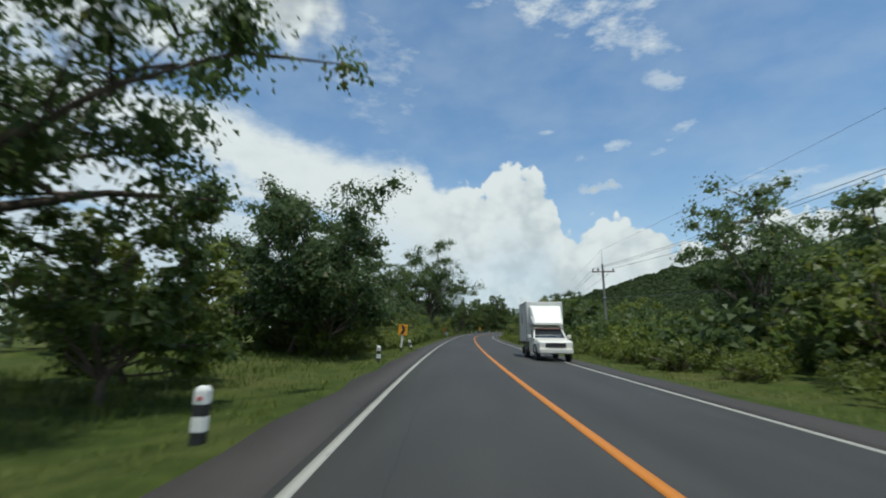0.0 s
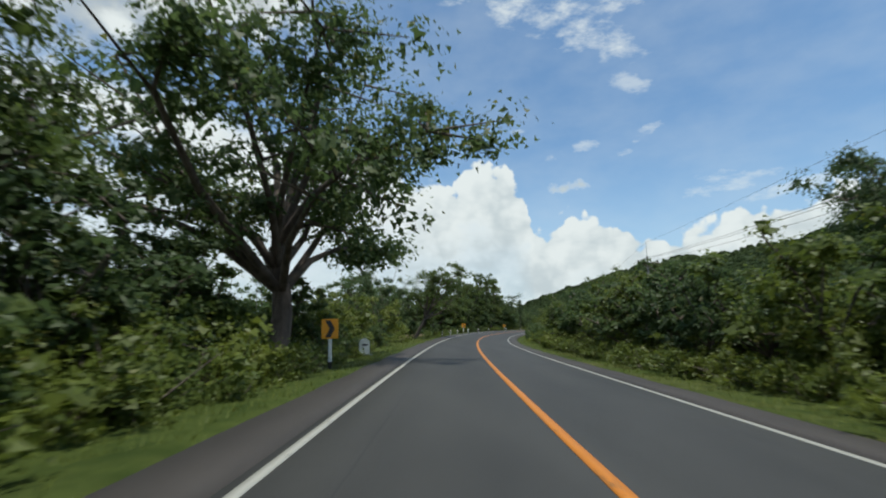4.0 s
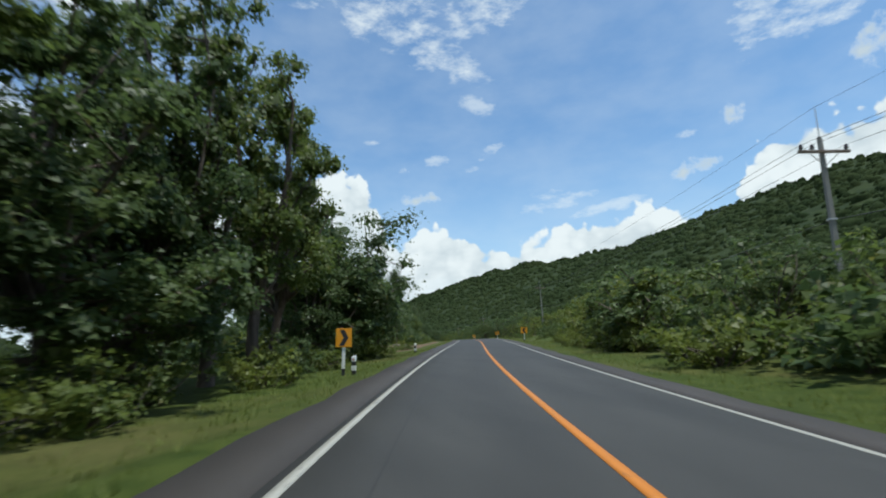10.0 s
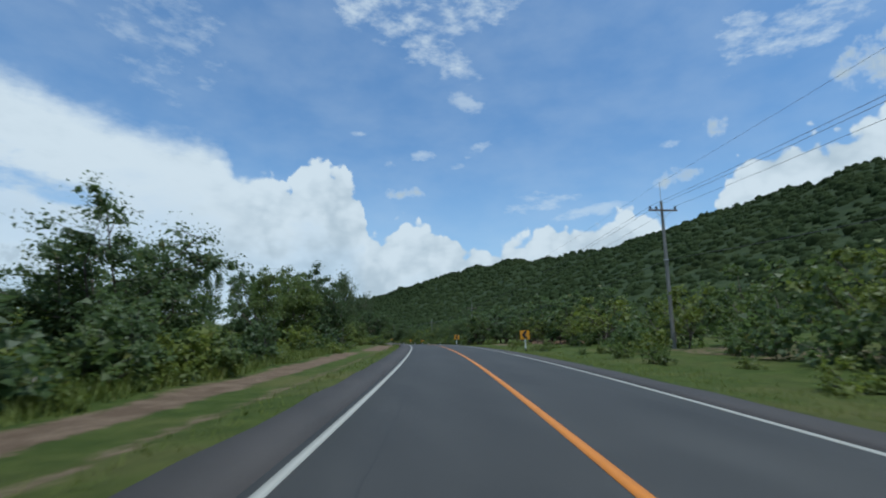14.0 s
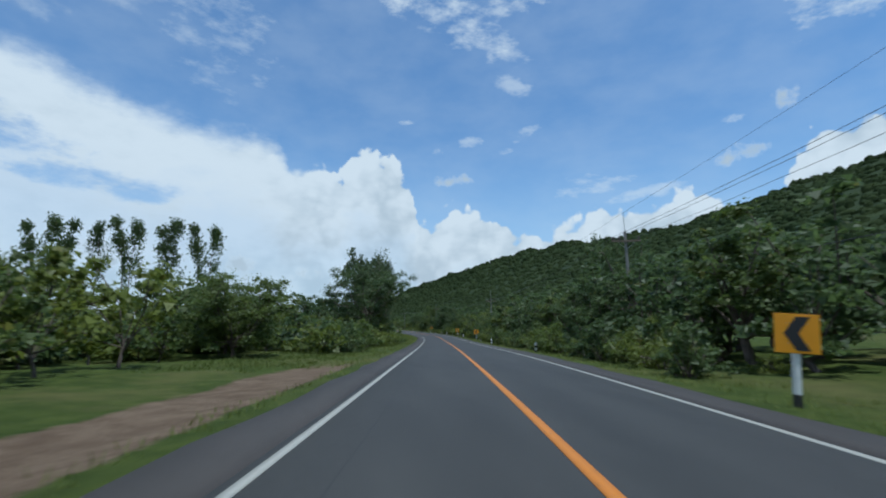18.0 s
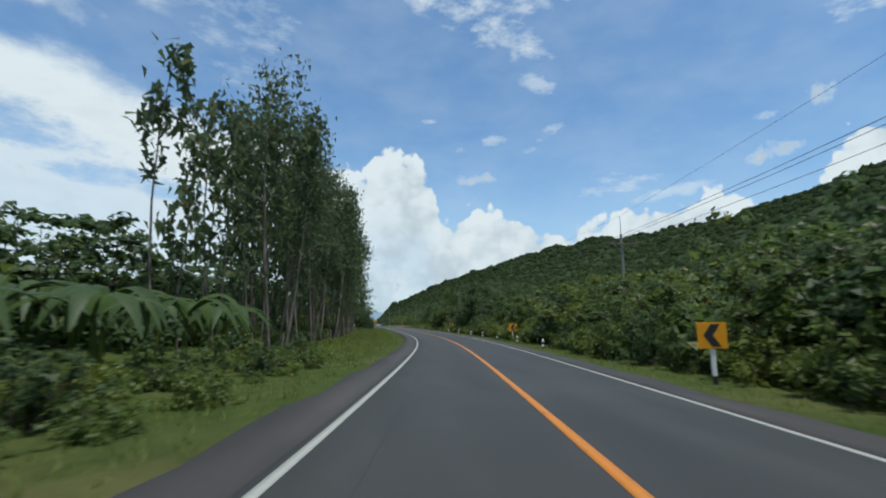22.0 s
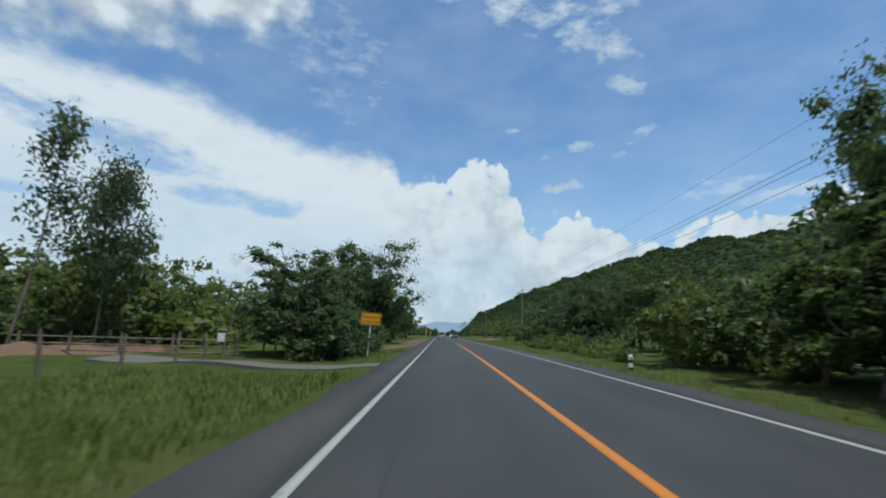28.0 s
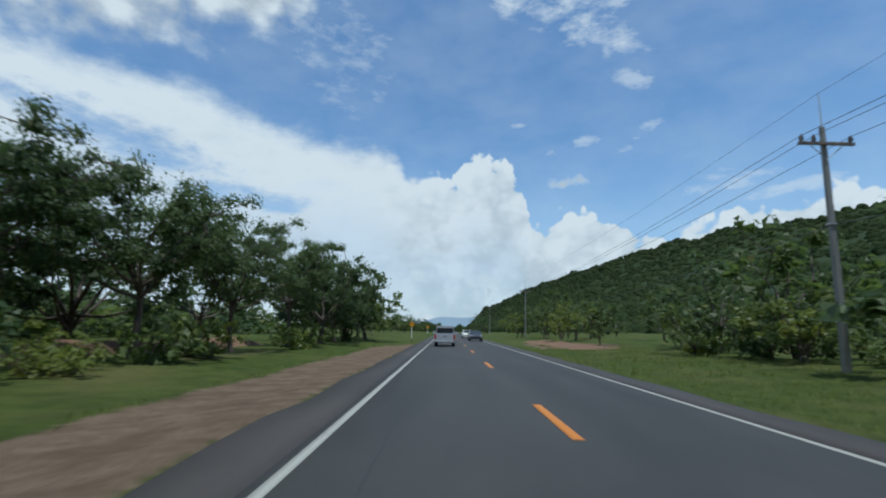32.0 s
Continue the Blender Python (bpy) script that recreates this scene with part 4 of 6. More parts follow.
def plant(kind, s, u, height, wide=1.0, which=None, turn=None):
    k = grow.randrange(len(KINDS[kind])) if which is None else which
    f = height / BASE_H[kind]
    at = stand(s, u, 0.05)
    rz = grow.uniform(0, 6.28) if turn is None else turn
    m = Matrix.LocRotScale(at, Euler((grow.gauss(0, 0.025), grow.gauss(0, 0.025), rz)), (f * wide, f * wide, f))
    shrubby = kind in ("bush", "shrub")
    ob = thing(kind if shrubby else "tree", m, LABELS[kind], "bush" if shrubby else "tree", GROUPS.get(kind, ""))
    wood, crown_ = KINDS[kind][k]
    child("stem" if shrubby else "trunk", wood, ob)
    child("foliage" if shrubby else "crown", crown_, ob)
    return ob


def belt(kind, s0, s1, u0, u1, gap, h0, h1, wide=1.0, which=None):
    """A loose belt of one kind along the road."""
    s = s0
    while s < s1:
        u = grow.uniform(u0, u1)
        limit = {"bush": 11.0, "gum": 15.5, "broad": 13.6}.get(kind, 12.2)
        grower = plant_back if kind in BACK and (abs(u) > limit or s > 712) else plant
        more = {"which": grow.choice(which)} if which and grower is plant else {}
        grower(kind, s + grow.uniform(-0.3, 0.3) * gap, u, grow.uniform(h0, h1), wide * grow.uniform(0.85, 1.2), **more)
        s += gap * grow.uniform(0.7, 1.3)


# left of the road, in order of the drive
plant("giant", 7.4, -11.6, 14.5, 0.8), plant("round", 28.5, -9.6, 10.4, 0.85, 0), plant("broad", 31, -12.5, 11.5, 0.9), plant("small", 10.5, -9.4, 4.6), plant("small", 14, -11, 5.2), plant("broad", 34, -17, 12), plant("broad", 38, -12, 10)
plant("broad", 42, -22, 9), plant("broad", 49, -14.5, 7), plant("broad", 56, -18, 7)
belt("bush", 29, 46, -11.2, -8.8, 2.8, 1.6, 2.6, 1.1, (1, 3, 0)), belt("bush", 31, 46, -16, -12, 3.0, 2.6, 4.0, 1.2), belt("small", 31, 46, -13, -10, 4.5, 4.5, 6.0), belt("broad", 10, 90, -45, -30, 9, 6, 9), belt("broad", -10, 12, -30, -16, 8, 7, 11)
belt("bush", 42, 100, -8.8, -7.4, 2.6, 2.0, 3.0, 1.1, (1, 3, 0)), belt("bush", 44, 98, -12.5, -10, 3.0, 2.6, 3.8), belt("small", 46, 98, -14, -10.5, 3.8, 4.2, 5.8)
belt("wall", 57, 70, -10.8, -9.2, 2.8, 4.8, 6.0, 1.25), belt("small", 56, 86, -9.4, -8.4, 2.6, 3.2, 4.2, 1.2), belt("shrub", 70, 112, -7.8, -6.6, 1.7, 0.6, 1.2), belt("bush", 96, 112, -14, -10.5, 3, 2.4, 3.4)
plant("giant", 103.5, -10.0, 20.0, 0.92, 0, 0.6), plant("leaning", 86, -12.6, 14, 0.88, 0, 2.2), belt("wall", 84, 101, -14, -11, 3.4, 5.2, 6.6, 1.3), plant("umbrella", 80, -17, 9, 0.8, 1)
belt("broad", 84, 112, -22, -15, 8, 7, 9), belt("small", 108, 134, -14, -9.5, 4.5, 3.6, 5.5), belt("bush", 108, 134, -10, -8, 3.0, 1.6, 2.6)
plant("leaning", 142, -8.4, 9.8, 0.9, 0, 0.25), plant("broad", 139, -11.5, 9.4, 0.8), plant("broad", 146, -16, 9), plant("small", 147, -13, 5)
belt("shrub", 136, 178, -9.5, -7.0, 3.6, 0.5, 1.1), plant("bush", 159, -8.4, 2.0, 0.75)
plant("row", 171, -17.5, 8.0, 1.3), plant("row", 176, -16.5, 8.2, 1.25), plant("row", 180.5, -15.5, 8.6, 1.2), plant("row", 185, -16.5, 9.4, 1.2), belt("wall", 152, 190, -24, -19, 2.6, 8.2, 9.8, 1.15), belt("bush", 150, 190, -18.5, -16, 2.4, 2.2, 3.4, 1.3), belt("bush", 150, 186, -19, -16.5, 4, 2.2, 3.2), plant("thin_gum", 187, -16.5, 13.0, 0.75, 1)
belt("row", 189, 203, -13.2, -11, 3.6, 7.6, 9.4, 1.25), belt("wall", 187, 207, -16.5, -14.2, 2.6, 7.4, 9.0, 1.3), belt("row", 203, 218, -13.2, -11, 3.8, 11.0, 13.5, 0.95), belt("row", 218, 230, -12.6, -10.8, 3.2, 14.5, 17, 0.72), plant("round", 241, -11.6, 11.6, 1.0, 0), plant("wall", 236, -12.0, 10.4, 1.3), plant("wall", 244.5, -13.4, 11.8, 1.25), plant("row", 234, -12.0, 9.6, 1.0), belt("row", 203, 228, -18, -15, 6, 12, 15, 0.95), belt("bush", 184, 244, -11, -8.4, 3.2, 1.4, 2.4)
plant("round", 256.5, -13.4, 9.4, 0.85, 1), plant("broad", 263, -14.5, 8.8, 0.9), plant("broad", 263, -18.5, 10), belt("broad", 250, 270, -24, -17, 4, 9, 12), belt("shrub", 246, 262, -10, -8, 3, 0.5, 0.9)
plant("thin_gum", 276, -12.5, 11.5, 0.75, 0, 0.9)
plant("broad", 283, -17, 10.5, 1.1), plant("broad", 289, -20.5, 11.5, 1.1), plant("broad", 293, -24, 9.5, 1.0), plant("broad", 284, -24, 11.5, 1.1), plant("broad", 291, -27, 11), plant("wall", 300, -24, 7), belt("bush", 282, 345, -22, -12, 5, 1.6, 2.8)
plant("bush", 300, -12.0, 2.4, 1.2, 2), plant("bush", 303, -13.4, 2.8, 1.1, 2), belt("bush", 288, 312, -13, -10.2, 2.8, 1.3, 2.2, 1.0, (2, 0)), plant("round", 308, -17.0, 7.7, 1.08, 0), plant("round", 331, -15.5, 7.6, 0.9, 1), plant("broad", 337, -19, 8.5), plant("broad", 344, -22, 9), belt("broad", 300, 345, -40, -28, 9, 7, 10)
belt("shrub", 296, 345, -12, -9.5, 4, 0.5, 1.2)
plant("broad", 355, -18, 12, 0.85), plant("round", 359.5, -16.5, 10.0, 0.72, 0), plant("broad", 362, -21, 13, 0.8), plant("broad", 366, -18, 10, 0.8), plant("thin_gum", 372, -14.8, 12.4, 0.9, 1), plant("thin_gum", 377, -18, 9, 1.0, 1)
belt("broad", 368, 395, -34, -22, 5, 4.6, 6.0), belt("small", 374, 400, -20, -14, 5, 3.5, 5), belt("small", 392, 440, -34, -22, 2.6, 5.5, 7.0), belt("bush", 392, 440, -26, -20, 2.6, 2.6, 3.6, 1.3), plant("bush", 368, -11.5, 2.2)
plant("round", 397, -14.8, 5.5, 1.2, 1), plant("round", 403, -18, 5.6, 1.1, 0), belt("small", 408, 430, -17, -12, 4, 3.4, 4.6), belt("bush", 404, 432, -12.5, -9.0, 2.0, 2.0, 3.0, 1.15), belt("bush", 404, 436, -20, -13, 2.2, 2.4, 3.4, 1.2)
belt("gum", 450, 462, -90, -70, 4.0, 17, 19), [plant("row_gum", 480 + 1.4 * (k % 3), -53 - 4.1 * k, 26.5 + 0.9 * (k % 3), 1.15, k % 2) for k in range(10)]
plant("umbrella", 434, -11.4, 10.8, 0.92, 0), plant("wall", 438, -14.5, 7.5, 1.2)
belt("bush", 430, 448, -10.8, -8.0, 2.2, 1.8, 2.8), belt("small", 430, 447, -12.5, -9.8, 3.2, 3.6, 4.6), belt("bush", 448, 460, -9.6, -7.4, 2.0, 0.9, 1.5), belt("bush", 449, 460, -10.8, -9, 1.8, 1.3, 1.9), belt("bush", 462, 476, -10.2, -8.2, 2.6, 1.0, 1.6), belt("bush", 430, 462, -17, -12, 3.5, 2.2, 3.4), belt("shrub", 424, 470, -8.2, -7, 2.6, 0.5, 1.0)
for k in range(3):      # the grove, planted in rows
    belt("gum", 478, 556, -14.3 - 3.0 * k, -12.8 - 3.0 * k, 2.3 + 0.3 * k, 16.5, 21)
belt("gum", 556, 566, -24, -15, 4, 13, 17), belt("bush", 476, 560, -15.6, -13.6, 4.5, 1.2, 2.0, 1.1), belt("wall", 476, 564, -27, -23, 2.4, 6, 9, 1.4), belt("bush", 474, 562, -23, -17.5, 2.4, 2.0, 3.2, 1.3)
belt("shrub", 462, 570, -11.5, -8.5, 6, 0.4, 0.9), plant("small", 572, -16, 5)
plant("gum", 593, -24, 13.5, 1.3), plant("gum", 590, -28, 13, 1.3), plant("gum", 587, -25, 12, 1.3), plant("thin_gum", 597, -22.4, 11.8, 1.0, 1), belt("broad", 575, 600, -32, -24, 6, 5, 6.5)
belt("small", 594, 640, -55, -32, 4, 6, 9), belt("broad", 596, 620, -40, -30, 6, 5, 7), belt("small", 598, 626, -31, -22, 2.2, 5, 7.5)
belt("wall", 597, 611, -12.0, -9.8, 2.6, 6.0, 7.6, 1.25, (0, 0)), belt("bush", 595.5, 611, -9.6, -8.2, 1.8, 2.0, 3.0, 1.15, (2, 2))
plant("bush", 617, -8.6, 1.6, 1.1), plant("shrub", 613, -8.2, 1.1), plant("shrub", 620, -9.2, 1.0)
plant("round", 637.5, -12.6, 14.6, 0.85, 0), plant("round", 643, -14.0, 11.5, 1.0, 1), plant("wall", 634, -15.5, 9.5, 1.3), plant("round", 649, -12.9, 9.6, 0.8, 0), plant("broad", 638, -19, 9.5, 1.1), belt("bush", 630, 652, -13.5, -10.8, 2.2, 2.2, 3.0, 1.25, (2, 2, 0)), belt("bush", 634, 652, -18, -14, 2.6, 1.7, 2.5, 1.2), belt("small", 632, 648, -15, -12, 4, 5, 6.5), belt("broad", 628, 660, -36, -22, 6, 7, 9)
plant("umbrella", 664.5, -17.5, 8.4, 0.8, 0), plant("broad", 672, -19.5, 9, 1.0), plant("bush", 664, -13.5, 1.8, 1.1), plant("umbrella", 670, -15.0, 7.9, 0.85, 0), plant("umbrella", 678, -14.2, 7.8, 0.8, 0), plant("umbrella", 687, -14, 8.6, 0.75, 0), belt("broad", 694, 706, -13.7, -13.0, 6, 8, 9.5), belt("broad", 665, 700, -30, -22, 8, 8, 10), belt("bush", 660, 710, -14, -11, 7, 1.6, 2.6)
belt("broad", 700, 722, -17, -12, 4, 8, 10), belt("small", 720, 900, -22, -12, 12, 4, 6), belt("broad", 730, 1000, -40, -18, 16, 6, 10)
belt("small", 580, 720, -80, -45, 10, 5, 8), belt("broad", 110, 180, -60, -40, 12, 8, 11)
# undergrowth behind the trees, and woods that close the view on the left
for s0, s1 in ((26, 44), (104, 186), (252, 306), (345, 470), (600, 650)):
    belt("bush", s0, s1, -30, -20, 3.2, 2.6, 4.2, 1.5)
for s0, s1 in ((110, 190), (262, 400), (556, 740)):
    belt("bush", s0, s1, -46, -34, 3.4, 3.5, 5.0, 1.6), belt("wall", s0, s1, -64, -48, 7, 8, 11, 1.4)
belt("bush", 470, 562, -30, -25, 3.2, 4.0, 6.0, 1.4), belt("wall", 474, 562, -36, -30, 4.2, 8, 11, 1.3)
belt("bush", 184, 244, -22, -15, 2.6, 1.8, 3.0, 1.4), belt("wall", 140, 186, -36, -26, 5, 8, 10, 1.2), belt("bush", 146, 186, -20, -16, 2.4, 2.0, 3.4, 1.4)
belt("wall", 276, 306, -34, -26, 3, 8, 11, 1.3), belt("bush", 276, 306, -24, -19, 2.2, 2.5, 4, 1.3)
# right of the road
belt("bush", -6, 42, 8.0, 10.5, 2.6, 1.4, 2.2, 1.0, (1, 3, 0)), belt("bush", -4, 60, 11, 14, 2.8, 2.2, 3.2), belt("small", 0, 22, 12, 17, 4, 4.5, 6.5), belt("bush", 20, 70, 14, 20, 3, 3, 4)
plant("broad", 27, 15.5, 9.5), plant("broad", 33, 18, 10), plant("broad", 22, 20, 10), plant("broad", 40, 22, 10), plant("broad", 58, 13, 5.5)
belt("bush", 42, 132, 6.9, 8.4, 2.4, 1.5, 2.4, 1.1, (1, 3)), belt("bush", 42, 135, 10.0, 13, 2.6, 2.2, 3.4), belt("bush", 60, 200, 14, 20, 3.4, 3.0, 4.2), belt("small", 60, 200, 17, 28, 6, 4, 6)
belt("small", 58, 135, 9.4, 12.5, 2.8, 4.4, 5.8, 1.25), plant("umbrella", 101, 19, 9, 0.8), plant("umbrella", 142, 20, 9, 0.8), plant("broad", 118, 24, 8)
belt("bush", 132, 178, 7.2, 8.8, 2.3, 1.8, 2.6), belt("small", 134, 186, 10, 14, 3.4, 4, 6), belt("bush", 178, 232, 9.0, 12, 2.6, 2.0, 3.2), belt("small", 186, 250, 12, 20, 4, 3.6, 5.4)
belt("small", 186, 208, 10, 12.6, 3.0, 4.2, 5.4, 1.2), plant("small", 214, 13, 4.6, 1.0, 1), belt("small", 238, 267, 11.0, 13.4, 2.8, 4.6, 5.8, 1.2), belt("wall", 246, 268, 15, 20, 3.6, 6.4, 8, 1.2), belt("bush", 236, 263, 8.2, 10.8, 2.4, 1.6, 2.8), plant("umbrella", 203, 21, 13.5, 0.75, 1), plant("broad", 214, 17, 6), plant("broad", 226, 13.5, 5.5)
belt("bush", 232, 275, 10.5, 14, 3.0, 1.8, 3.0), belt("small", 240, 345, 15, 26, 4, 3.6, 6), belt("bush", 275, 345, 13, 20, 4.4, 1.6, 3.2), plant("broad", 246, 15, 6), plant("broad", 256, 17, 7.5), plant("broad", 262, 20, 8.5), plant("broad", 268, 22, 8.5), plant("small", 260, 14, 5.5)
belt("broad", 240, 380, 28, 46, 9, 6, 8), belt("shrub", 246, 345, 8.5, 13, 5, 0.5, 1.2)
belt("wall", 347, 384, 20, 24, 3.2, 6.8, 8.6, 1.3), belt("small", 345, 385, 15, 22, 6, 3.2, 5.5), belt("broad", 345, 390, 22, 34, 5, 6, 8.5), belt("shrub", 345, 385, 8, 16, 4, 0.5, 1.3)
belt("wall", 384, 452, 11.2, 13.8, 3.0, 5.2, 6.8, 1.3), belt("wall", 386, 470, 15, 21, 3.6, 7, 8.8, 1.25), belt("bush", 384, 452, 7.4, 9, 2.3, 1.6, 2.6), plant("broad", 408, 14.5, 10.4, 0.8)
belt("bush", 446, 482, 7.5, 10, 2.4, 1.6, 2.8), belt("bush", 440, 520, 10, 13, 2.0, 2.4, 3.6, 1.2), belt("small", 446, 520, 10.8, 16, 2.8, 4.6, 6.6, 1.15), belt("broad", 452, 540, 18, 30, 6, 7, 10)
belt("bush", 482, 566, 8.2, 10.5, 2.4, 1.8, 3.0), belt("wall", 512, 584, 11.4, 14, 3.3, 4.4, 5.8, 1.4), belt("wall", 520, 590, 15, 21, 4, 6, 7.6, 1.3), plant("umbrella", 553, 14, 9.5, 0.7), plant("round", 546, 13.6, 10.8, 0.95, 0), plant("broad", 533, 14.2, 8.6, 0.9), plant("wall", 525, 13, 6.4, 1.2), plant("wall", 539, 13, 7.2, 1.2)
belt("wall", 566, 586, 10, 12.5, 2.8, 5.5, 7.5, 1.3), belt("small", 586, 596, 10.4, 12.6, 2.6, 4.2, 5.0, 1.2), plant("round", 614, 18.4, 9.0, 0.75, 1), plant("round", 622, 20.0, 9.0, 0.75, 0), plant("round", 583.5, 14.6, 11.8, 0.68, 1)
belt("bush", 586, 634, 10.5, 15, 3.0, 1.5, 2.8), belt("small", 600, 640, 14, 22, 4, 3.5, 5.5), plant("round", 630, 16.2, 9.0, 0.75, 0), plant("wall", 636, 20, 8, 1.2), plant("broad", 644, 19, 9), plant("wall", 627, 21, 8.6, 1.2), belt("bush", 600, 634, 9.0, 10.8, 2.8, 0.9, 1.8, 1.2, (1, 3, 0)), plant("small", 628, 15.5, 5.5, 1.2)
belt("bush", 640, 690, 15.5, 20, 4.2, 1.8, 3.0), belt("broad", 645, 705, 20, 32, 6, 6, 9), belt("small", 690, 780, 14, 26, 6, 4, 7), belt("broad", 720, 1000, 16, 45, 12, 6, 10)
belt("wall", 650, 669, 18.0, 22, 2.8, 8, 10, 1.3), belt("small", 651, 667, 16.4, 18, 3.0, 3.6, 4.8, 1.2), belt("small", 674, 686, 16, 19, 3, 2.6, 3.6, 1.3)
belt("broad", 10, 640, 36, 60, 30, 6, 9)


def banana(s, u, height):
    """A banana plant: a thick green stem and long arching blades."""
    ob = thing("banana_plant", pose(*stand(s, u)), "banana plant with long arching torn leaves", "plant", "banana plants")
    rg = np.random.default_rng(int(s * 10))
    v, f = tube(curve((0, 0, -0.1), (0, 0, height * 0.55), 0.02, 4, rg), [0.12, 0.11, 0.09, 0.06], 7)
    child("stem", mesh_of("stem", v, f, LEAF_LIGHT, True), ob)
    for k in range(8):
        a = k * 2.4 + rg.normal(0, 0.3)
        t = np.linspace(0, 1, 8)
        r_, z_ = t * height * 0.62, height * 0.5 + height * 0.62 * t * rg.uniform(0.9, 1.1) - height * 0.75 * t ** 2.4
        w_ = 0.26 * np.sin(np.pi * np.clip(t * 0.93 + 0.06, 0, 1)) + 0.01
        c, sn = math.cos(a), math.sin(a)
        mid_ = np.stack([c * r_, sn * r_, z_], 1)
        off_ = np.stack([-sn * w_, c * w_, -0.25 * w_], 1)
        off2 = np.stack([sn * w_, -c * w_, -0.25 * w_], 1)
        v = np.concatenate([mid_ + off_, mid_, mid_ + off2])
        i_ = np.arange(7)
        f = np.concatenate([np.stack([i_, i_ + 1, i_ + 9, i_ + 8], 1), np.stack([i_ + 8, i_ + 9, i_ + 17, i_ + 16], 1)])
        child("leaf", mesh_of("leaf", v, f, LEAF_DARK), ob)


for s, u, h in ((459, -10.8, 3.8), (461.5, -12.2, 4.2), (464, -11, 4.0), (460, -14.2, 4.4), (466, -13.6, 4.2), (463, -15.8, 4.6), (457, -12.8, 3.8), (468, -11.4, 3.6), (465.5, -16.2, 4.4), (469, -14.8, 4.2), (471, -12.6, 3.8), (461, -17.6, 4.6)):
    banana(s, u, h)


def grass(name, s0, s1, u0, u1, count, height, label):
    """Tufts of grass blades over a stretch of verge."""
    rg = np.random.default_rng(int(s0 + 10 * abs(u0)))
    s, u = rg.uniform(s0, s1, count), rg.uniform(u0, u1, count)
    worn = ((s > 614) & (s < 703) & (u > -8.2) & (u < -4.7)) | ((s > 250) & (s < 388) & (u > -9.2) & (u < -5.9))
    s, u = s[~worn], u[~worn]
    count = len(s)
    x, y = spot(s, u)
    base_ = np.stack([x, y, ground_z(s, u) - 0.02], 1)
    k = 4
    base_ = np.repeat(base_, k, 0) + rg.normal(0, 0.12, (count * k, 3)) * [1, 1, 0]
    a = rg.uniform(0, 6.28, count * k)
    h = height * rg.uniform(0.5, 1.3, count * k)
    d_ = np.stack([np.cos(a), np.sin(a), np.zeros_like(a)], 1)
    wv = np.stack([-np.sin(a), np.cos(a), np.zeros_like(a)], 1) * (0.010 + 0.022 * h)[:, None]
    tip = base_ + d_ * (h * rg.uniform(0.2, 0.8, count * k))[:, None] + np.stack([0 * h, 0 * h, h], 1)
    v = np.stack([base_ - wv, base_ + wv, tip], 1).reshape(-1, 3)
    tagged(new(name, mesh_of(name, v, np.arange(len(v)).reshape(-1, 3), LEAF_GRASS)), label, "grass", kind="stuff")


grass("verge_grass", -5, 700, -8.5, -4.95, 13000, 0.16, "short green grass along the verge")
grass("verge_grass", -5, 700, 4.95, 9.0, 13000, 0.16, "short green grass along the verge")
grass("tall_grass", 560, 586, -13, -5.2, 4500, 0.24, "tall rough meadow grass")
grass("tall_grass", 470, 560, -13, -6.0, 9000, 0.24, "rough grass in front of the grove")
grass("tall_grass", 0, 60, -16, -8, 4000, 0.3, "rough grass under the roadside trees")
grass("tall_grass", 385, 430, -14, -8, 3000, 0.2, "rough meadow grass")
grass("tall_grass", 284, 340, -13, -9.8, 5000, 0.4, "tall rough grass on the bank")
grass("tall_grass", 640, 710, 9, 16, 4000, 0.16, "short mown meadow grass")



def mesh_arrays(me):
    v, f = np.empty(len(me.vertices) * 3, np.float32), np.empty(len(me.loops), np.int32)
    me.vertices.foreach_get("co", v), me.loops.foreach_get("vertex_index", f)
    return v.reshape(-1, 3), f.reshape(len(me.polygons), -1)


def join_belts():
    arrays = {(kind, k): [(mesh_arrays(me), me.materials[0]) for me in pair] for kind, many in BACK.items() for k, pair in enumerate(many)}
    for (seg, right), trees in sorted(behind.items()):
        pools = {}
        for kind, k, m in trees:
            for (v, f), mat in arrays[kind, k]:
                pools.setdefault((mat.name, f.shape[1]), [mat, []])[1].append((v @ m[:3, :3].T + m[:3, 3], f))
        for (_, sides), (mat, pieces) in sorted(pools.items()):
            v, f = gather(pieces)
            bark = sides == 4
            tagged(new("tree_belt_stems" if bark else "tree_belt", mesh_of("tree_belt", v, f, mat)), "trunks of the trees farther back" if bark else "green trees and scrub standing farther back from the road", "woodland", kind="stuff")


join_belts()


# ---------------------------------------------------------------- signs, posts, poles
def facing(s, u, turn=0.0, z=0.0):
    """A pose on the ground whose y axis points along the road."""
    p = stand(s, u)
    return Matrix.Translation(p + Vector((0, 0, z))) @ Euler((0, 0, heading(s) + radians(turn))).to_matrix().to_4x4()


